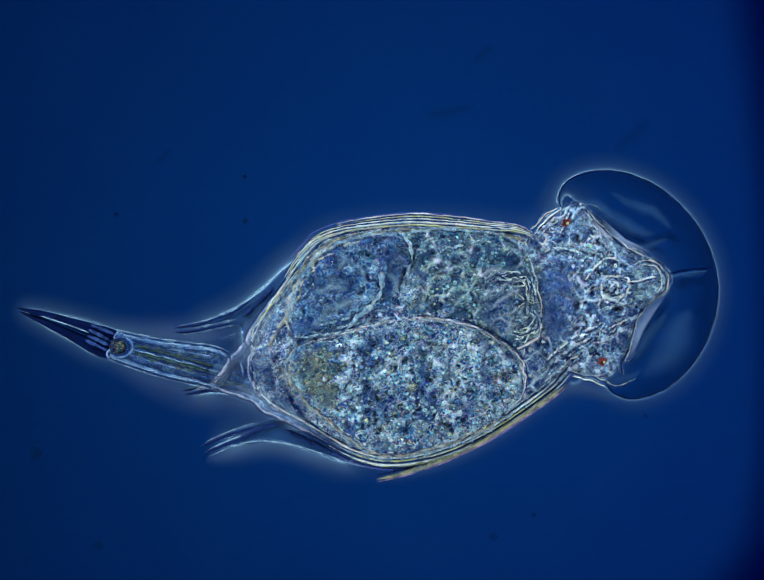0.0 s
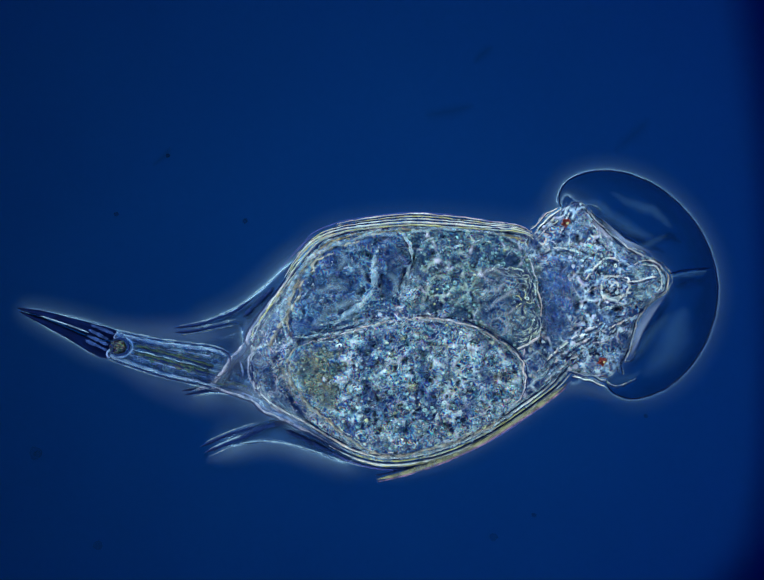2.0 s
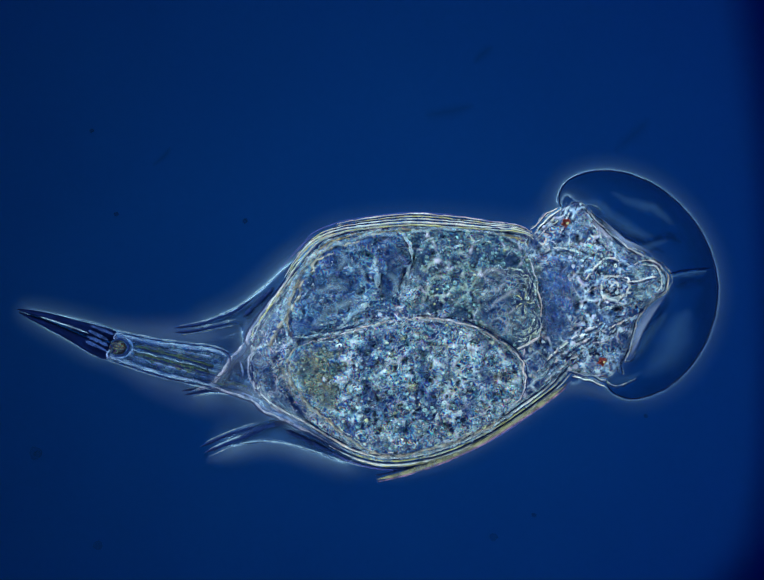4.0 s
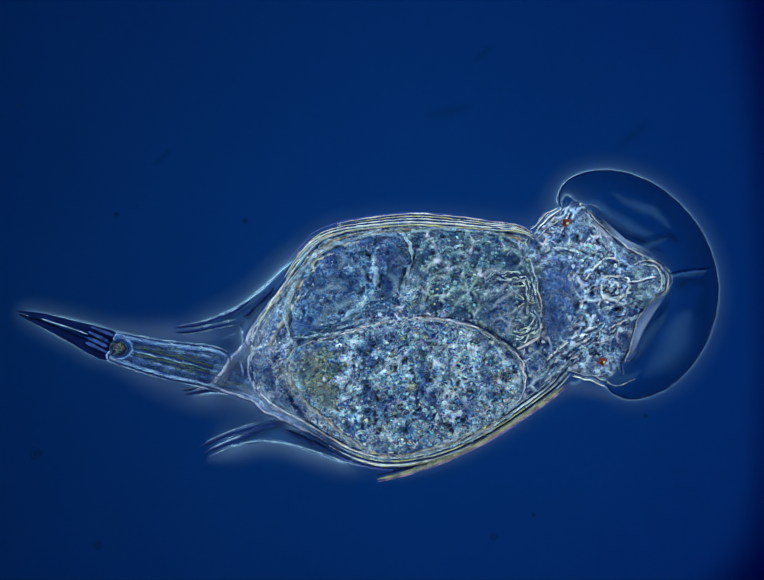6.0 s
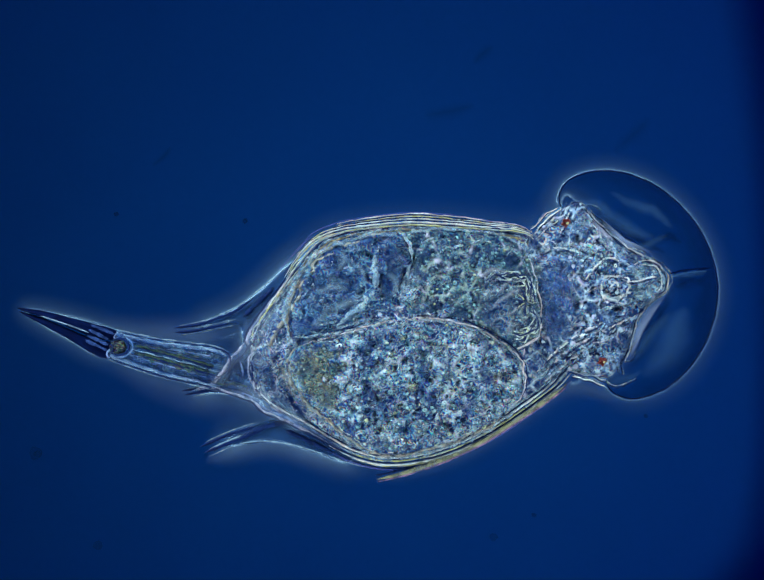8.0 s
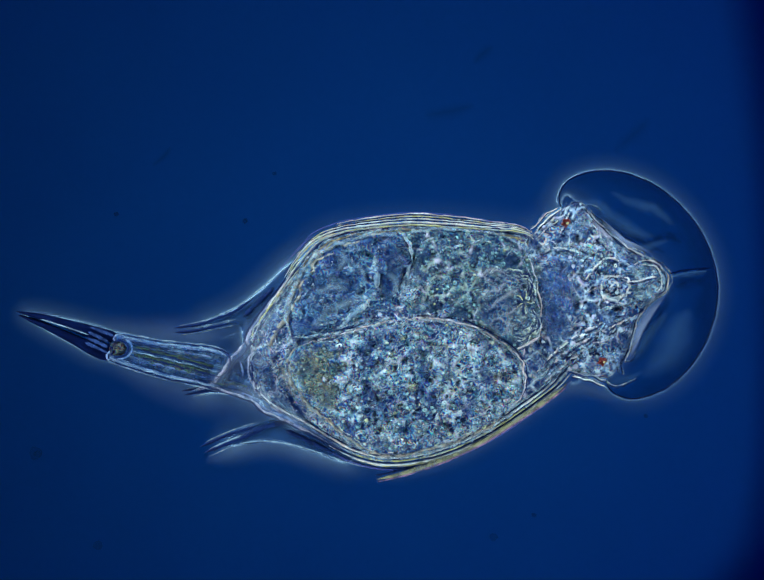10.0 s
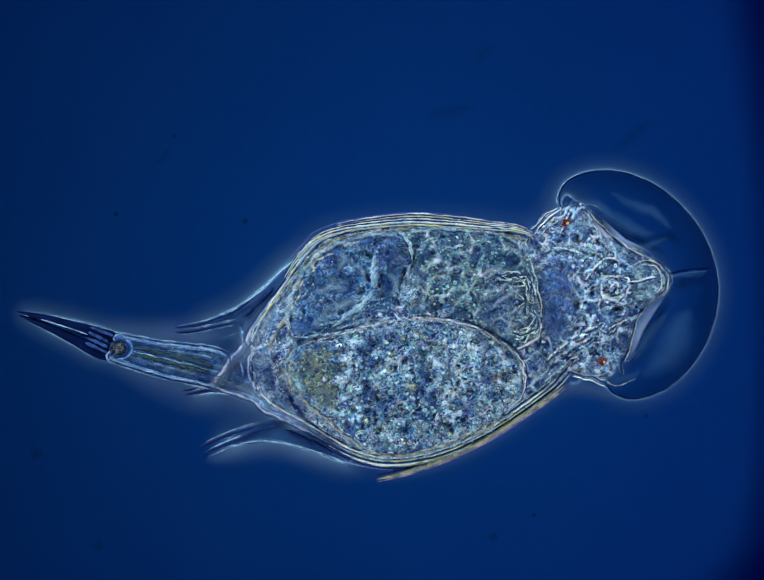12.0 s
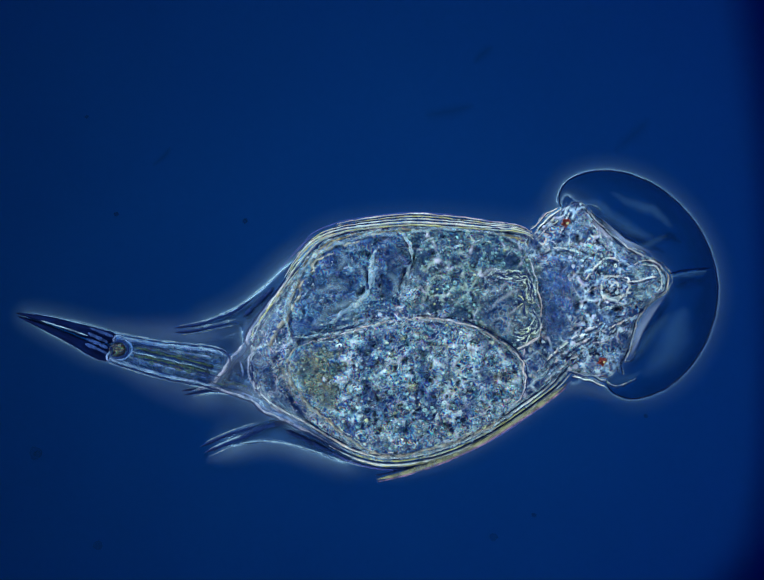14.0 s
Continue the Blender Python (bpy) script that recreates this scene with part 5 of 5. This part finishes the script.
    cord("toe_edge", [(84, 650), (120, 662), (150, 672), (182, 684)], 1.3, M_THIN, a, 88, taper=0.1)
    cord("toe_edge", [(100, 678), (150, 706), (190, 730), (222, 738)], 0.7, M_THIN2, b, 76)
    for l in ([(186, 668), (210, 677), (234, 687)], [(182, 678), (202, 688), (222, 698)], [(178, 690), (200, 699), (222, 710)], [(176, 700), (200, 711), (222, 722)]):
        cord("toe_muscle", l, 3.2, M_THIN2, b, 86, n=6, taper=0.3)
    return foot


FOOT = build_foot()


# ---- the halo: glossy sheets, sloped like a meniscus, added to draw a bright rim round the animal ----
def halo_sheet(outline, parent, reach=1.0, film_of=None):
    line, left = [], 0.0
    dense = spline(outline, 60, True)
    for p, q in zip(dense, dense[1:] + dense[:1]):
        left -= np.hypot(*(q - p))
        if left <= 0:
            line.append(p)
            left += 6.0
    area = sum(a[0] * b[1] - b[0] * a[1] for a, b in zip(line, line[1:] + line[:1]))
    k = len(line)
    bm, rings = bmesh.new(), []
    thick = bm.verts.layers.float.new("edge_fade")
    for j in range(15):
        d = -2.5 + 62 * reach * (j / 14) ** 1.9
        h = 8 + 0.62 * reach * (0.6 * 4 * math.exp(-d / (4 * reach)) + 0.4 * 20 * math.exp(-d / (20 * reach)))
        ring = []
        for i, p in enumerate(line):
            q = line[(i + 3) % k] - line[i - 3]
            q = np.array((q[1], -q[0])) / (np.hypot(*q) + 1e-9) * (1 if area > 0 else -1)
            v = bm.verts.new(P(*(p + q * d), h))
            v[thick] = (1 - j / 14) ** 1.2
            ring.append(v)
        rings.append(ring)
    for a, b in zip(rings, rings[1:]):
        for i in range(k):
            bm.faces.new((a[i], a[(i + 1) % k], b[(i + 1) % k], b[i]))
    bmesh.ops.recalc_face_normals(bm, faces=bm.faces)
    return part("halo_ring", bm, film_of or M_HALO, parent, "thin clear gloss sheet added for the halo")


halo_sheet(UPPER + [(1118, 462), (1150, 432), (1200, 460), (1240, 600), (1240, 740), (1206, 770)] + LOWER, rotifer)
halo_sheet(DOME_LINE, rotifer, 0.75, M_DOME_HALO)
halo_sheet(FOOT_LINE, FOOT, 0.7, M_TOE_HALO)
halo_sheet([(530, 660), (508, 716), (506, 760), (514, 800), (548, 838), (620, 884), (640, 800), (600, 700)], rotifer, 1.1, M_HEEL_HALO)
halo_sheet(HEAD[2:17], rotifer, 0.9, M_DOME_HALO)
# haze sheets painted in for the grey glow beside foot, spines and neck
for L, W in (([(210, 664), (300, 684), (380, 690), (450, 690), (520, 664)], 52), ([(230, 752), (330, 788), (420, 812), (500, 834), (570, 868)], 56),
             ([(420, 950), (500, 922), (580, 918), (660, 944), (740, 972)], 34), ([(1100, 840), (1168, 796), (1216, 800), (1262, 822)], 26)):
    part("glow_haze", ribbons(spline(L, 10), W, 20), M_GLOW_HAZE, rotifer, "faint pale haze painted round spines and foot")
# haze sheets painted over the rear end to brighten it
for L, W in (([(428, 796), (470, 760), (506, 716), (536, 664), (575, 612)], 34), ([(440, 802), (490, 800), (530, 816), (570, 846), (640, 884)], 30)):
    part("rear_haze", ribbons(spline(L, 10), W, 118), M_HAZE, rotifer, "pale haze painted over the rear end")
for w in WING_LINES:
    halo_sheet(w[1:], rotifer, 0.9, M_WING_HALO)


# ---- dust in the water ----
def build_dust():
    """Specks and smears on the slide; the last two specks drift."""
    specks = []
    for x, y, r, m in ((236, 439, 5, M_DUST), (502, 453, 5, M_DUST), (70, 930, 14, M_SMUDGE), (74, 934, 8, M_SMUDGE), (1328, 855, 5, M_SMUDGE), (1097, 1059, 5, M_SMUDGE),
                       (1015, 1105, 8, M_SMUDGE), (198, 1122, 9, M_SMUDGE), (500, 361, 4.5, M_DUST), (640, 560, 4, M_SMUDGE)):
        bm = cushion([(x + r * math.cos(a) * random.uniform(0.7, 1.2), y + r * math.sin(a) * random.uniform(0.7, 1.2)) for a in (0, 1, 2, 3, 4, 5.2)], min(r, 12), 1 + min(r, 12) * 0.4, 6, 0.5, 1, 5, x, n=4)
        top = tagged(new("dust_speck"), "tiny dark dust speck in the water", "dust", "dust specks")
        top["pivot"] = tuple(P(x, y, 0))
        top.location = P(x, y, 0)
        part("speck", bm, m, top)
        specks.append(top)
    for line, w in (([(1262, 312), (1290, 286), (1318, 262), (1336, 240)], 22), ([(972, 128), (992, 108), (1014, 92)], 16), ([(870, 236), (930, 226), (975, 214)], 20), ([(310, 340), (334, 320), (350, 300)], 10)):
        top = tagged(new("smudge"), "faint dark blurred smear in the water", "smudge", "smudges")
        top["pivot"] = tuple(P(*line[0], 0))
        top.location = P(*line[0], 0)
        part("smear", ribbons(spline(line, 6), w, 2), M_FAINT, top)
    return specks[-2:]


DRIFTERS = build_dust()


# ---- what moves ----
def swing(dx, turn):
    return pose(PIVOT.x + dx * U, PIVOT.y, PIVOT.z, 0, 0, turn + 0.2)


def shifted(at, dx=0, dy=0, dh=0, turn=0):
    return pose(at.x + dx * U, at.y - dy * U, at.z + dh * U, 0, 0, turn)


def motions():
    # the foot bends and draws in a little
    walk(FOOT, [(0, swing(0, -0.4)), (0.3, swing(5, -1.3)), (0.5, swing(11, -1.8)), (1, swing(5, -1.7)), (1.5, swing(5, -1.5)), (2, swing(0, -0.4)),
                (3, swing(0, -0.4)), (5.5, swing(0, 0.4)), (6.5, swing(0, 0)), (7, swing(2, -0.8)), (7.5, swing(0, -0.1)),
                (8, swing(0, -0.4)), (10.5, swing(0, 0.6)), (12.5, swing(0, 0.5)), (14, swing(0, 0.9))])
    # the jaws chew: 0 at rest, 1 open and sunk, the sac raised to hide the ribs from the camera
    chew = [(0, 0), (0.1, 0), (0.2, 1), (0.4, 0), (0.5, 0), (0.65, 1), (0.8, 0), (1.0, 0.5), (1.2, 0), (1.5, 1), (1.6, 0.2), (1.8, 0), (2.0, 1), (2.2, 1), (2.4, 0.8), (2.6, 0.4), (2.8, 1), (3.0, 0), (3.4, 1), (3.7, 0)]
    chew += [(4.1, 1), (4.4, 0), (4.8, 1), (5.1, 0), (5.5, 0.7), (5.8, 0), (6.0, 0), (6.6, 0), (6.7, 1), (6.9, 0), (7.2, 0), (7.3, 1), (7.4, 0.4), (7.5, 0.5), (7.8, 0), (8.2, 0), (8.6, 1), (8.9, 0)]
    chew += [(9.3, 1), (9.6, 0), (10.0, 0.6), (10.3, 0.2), (10.5, 0.9), (10.8, 0), (11.0, 0), (11.3, 1), (11.5, 0.6), (11.8, 0), (12.0, 0), (12.2, 1), (12.5, 1), (12.7, 0), (13.0, 0.9), (13.2, 0), (13.7, 0.3), (14, 0.3)]
    for jaw, side in zip(JAWS, (-1, 1)):
        walk(jaw, [(t, shifted(JAW_AT, -4 * f, 0, -7 * f, side * 9 * f)) for t, f in chew])
    home = SAC.location.copy()
    walk(SAC, [(t, shifted(home, -5 * f, 0, 5 * f)) for t, f in chew])
    # the fold of the gut comes and goes
    home = FOLD.location.copy()
    walk(FOLD, [(t, shifted(home, dx, dy, 0.4 * dh, r)) for t, dx, dy, dh, r in (
        (0, 20, 8, -10, 6), (0.5, 14, 10, -5, 4), (1, 6, 4, -1, 2), (1.5, 4, 4, 0, 0), (2.5, 2, 2, 0, 0), (3.0, 4, 2, -2, 2), (4.2, 10, 4, -9, 4), (5.5, 8, 2, -9, 4),
        (6.0, 6, 0, -6, 3), (6.5, 2, 0, -1, 1), (7, 0, 0, 0, 0), (7.5, 2, 0, 0, 0), (8, 6, 4, -3, 2), (9.2, 10, 6, -8, 4), (10.5, 8, 6, -7, 4), (11, 8, 6, -7, 4),
        (11.5, 4, 6, -4, 2), (12.5, 2, 4, -2, 0), (13.5, 0, 0, 0, 0), (14, -4, 2, 1, -2))])
    home = GUT_WALL.location.copy()
    walk(GUT_WALL, [(t, shifted(home, dx, 0, 0, 0.15 * dx)) for t, dx in ((0, 5), (0.5, -6), (1, -3), (1.5, -12), (2, -13), (3, -13), (4.2, -10), (5.5, -6), (6.5, -8), (8, -8), (10.5, -3), (11.5, 0), (12.5, -1), (14, -6))])
    # food drifts round the stomach
    for k, bit in enumerate(BITS):
        home, rnd, rows = bit.location.copy(), random.Random(50 + k), []
        a, spin = rnd.uniform(0, 6), rnd.choice((-1, 1)) * rnd.uniform(0.25, 0.6)
        for i in range(15):
            w = 0 if k == 0 else 9
            rows.append((i, shifted(home, w * math.cos(a + spin * i), w * math.sin(a + spin * i), 2 * math.sin(i * 1.3 + k), 25 * math.sin(spin * i))))
        walk(bit, rows)
    # the wisps on the crown flicker
    for k, wisp in enumerate(WISPS):
        home = wisp.location.copy()
        w = (0.3, 1.5, 5, 2, 1.2, 1.5, 2.0, 2.0)[k]
        walk(wisp, [(i * 0.2, shifted(home, 0, 0, 0, w * math.sin(i * 2.3 + k * 1.7))) for i in range(71)])
    # two specks drift away along the slide, one of them out from under the trunk
    paths = (((0, 500, 361), (1, 422, 339), (2, 342, 318), (2.4, 307, 310), (2.8, 272, 301), (3.2, 238, 290), (5.3, 98, 236), (5.7, 61, 228), (6.2, 21, 207), (7.2, -60, 180), (14, -240, 130)),
             ((0, 640, 560), (8.6, 640, 560), (9.6, 580, 420), (10.4, 540, 316), (10.9, 484, 304), (11.2, 443, 300), (11.8, 376, 283), (12.2, 335, 273), (12.8, 292, 256), (13.4, 235, 249), (14, 175, 238)))
    for speck, path in zip(DRIFTERS, paths):
        walk(speck, [(t, pose(*P(x, y, 0))) for t, x, y in path])


motions()
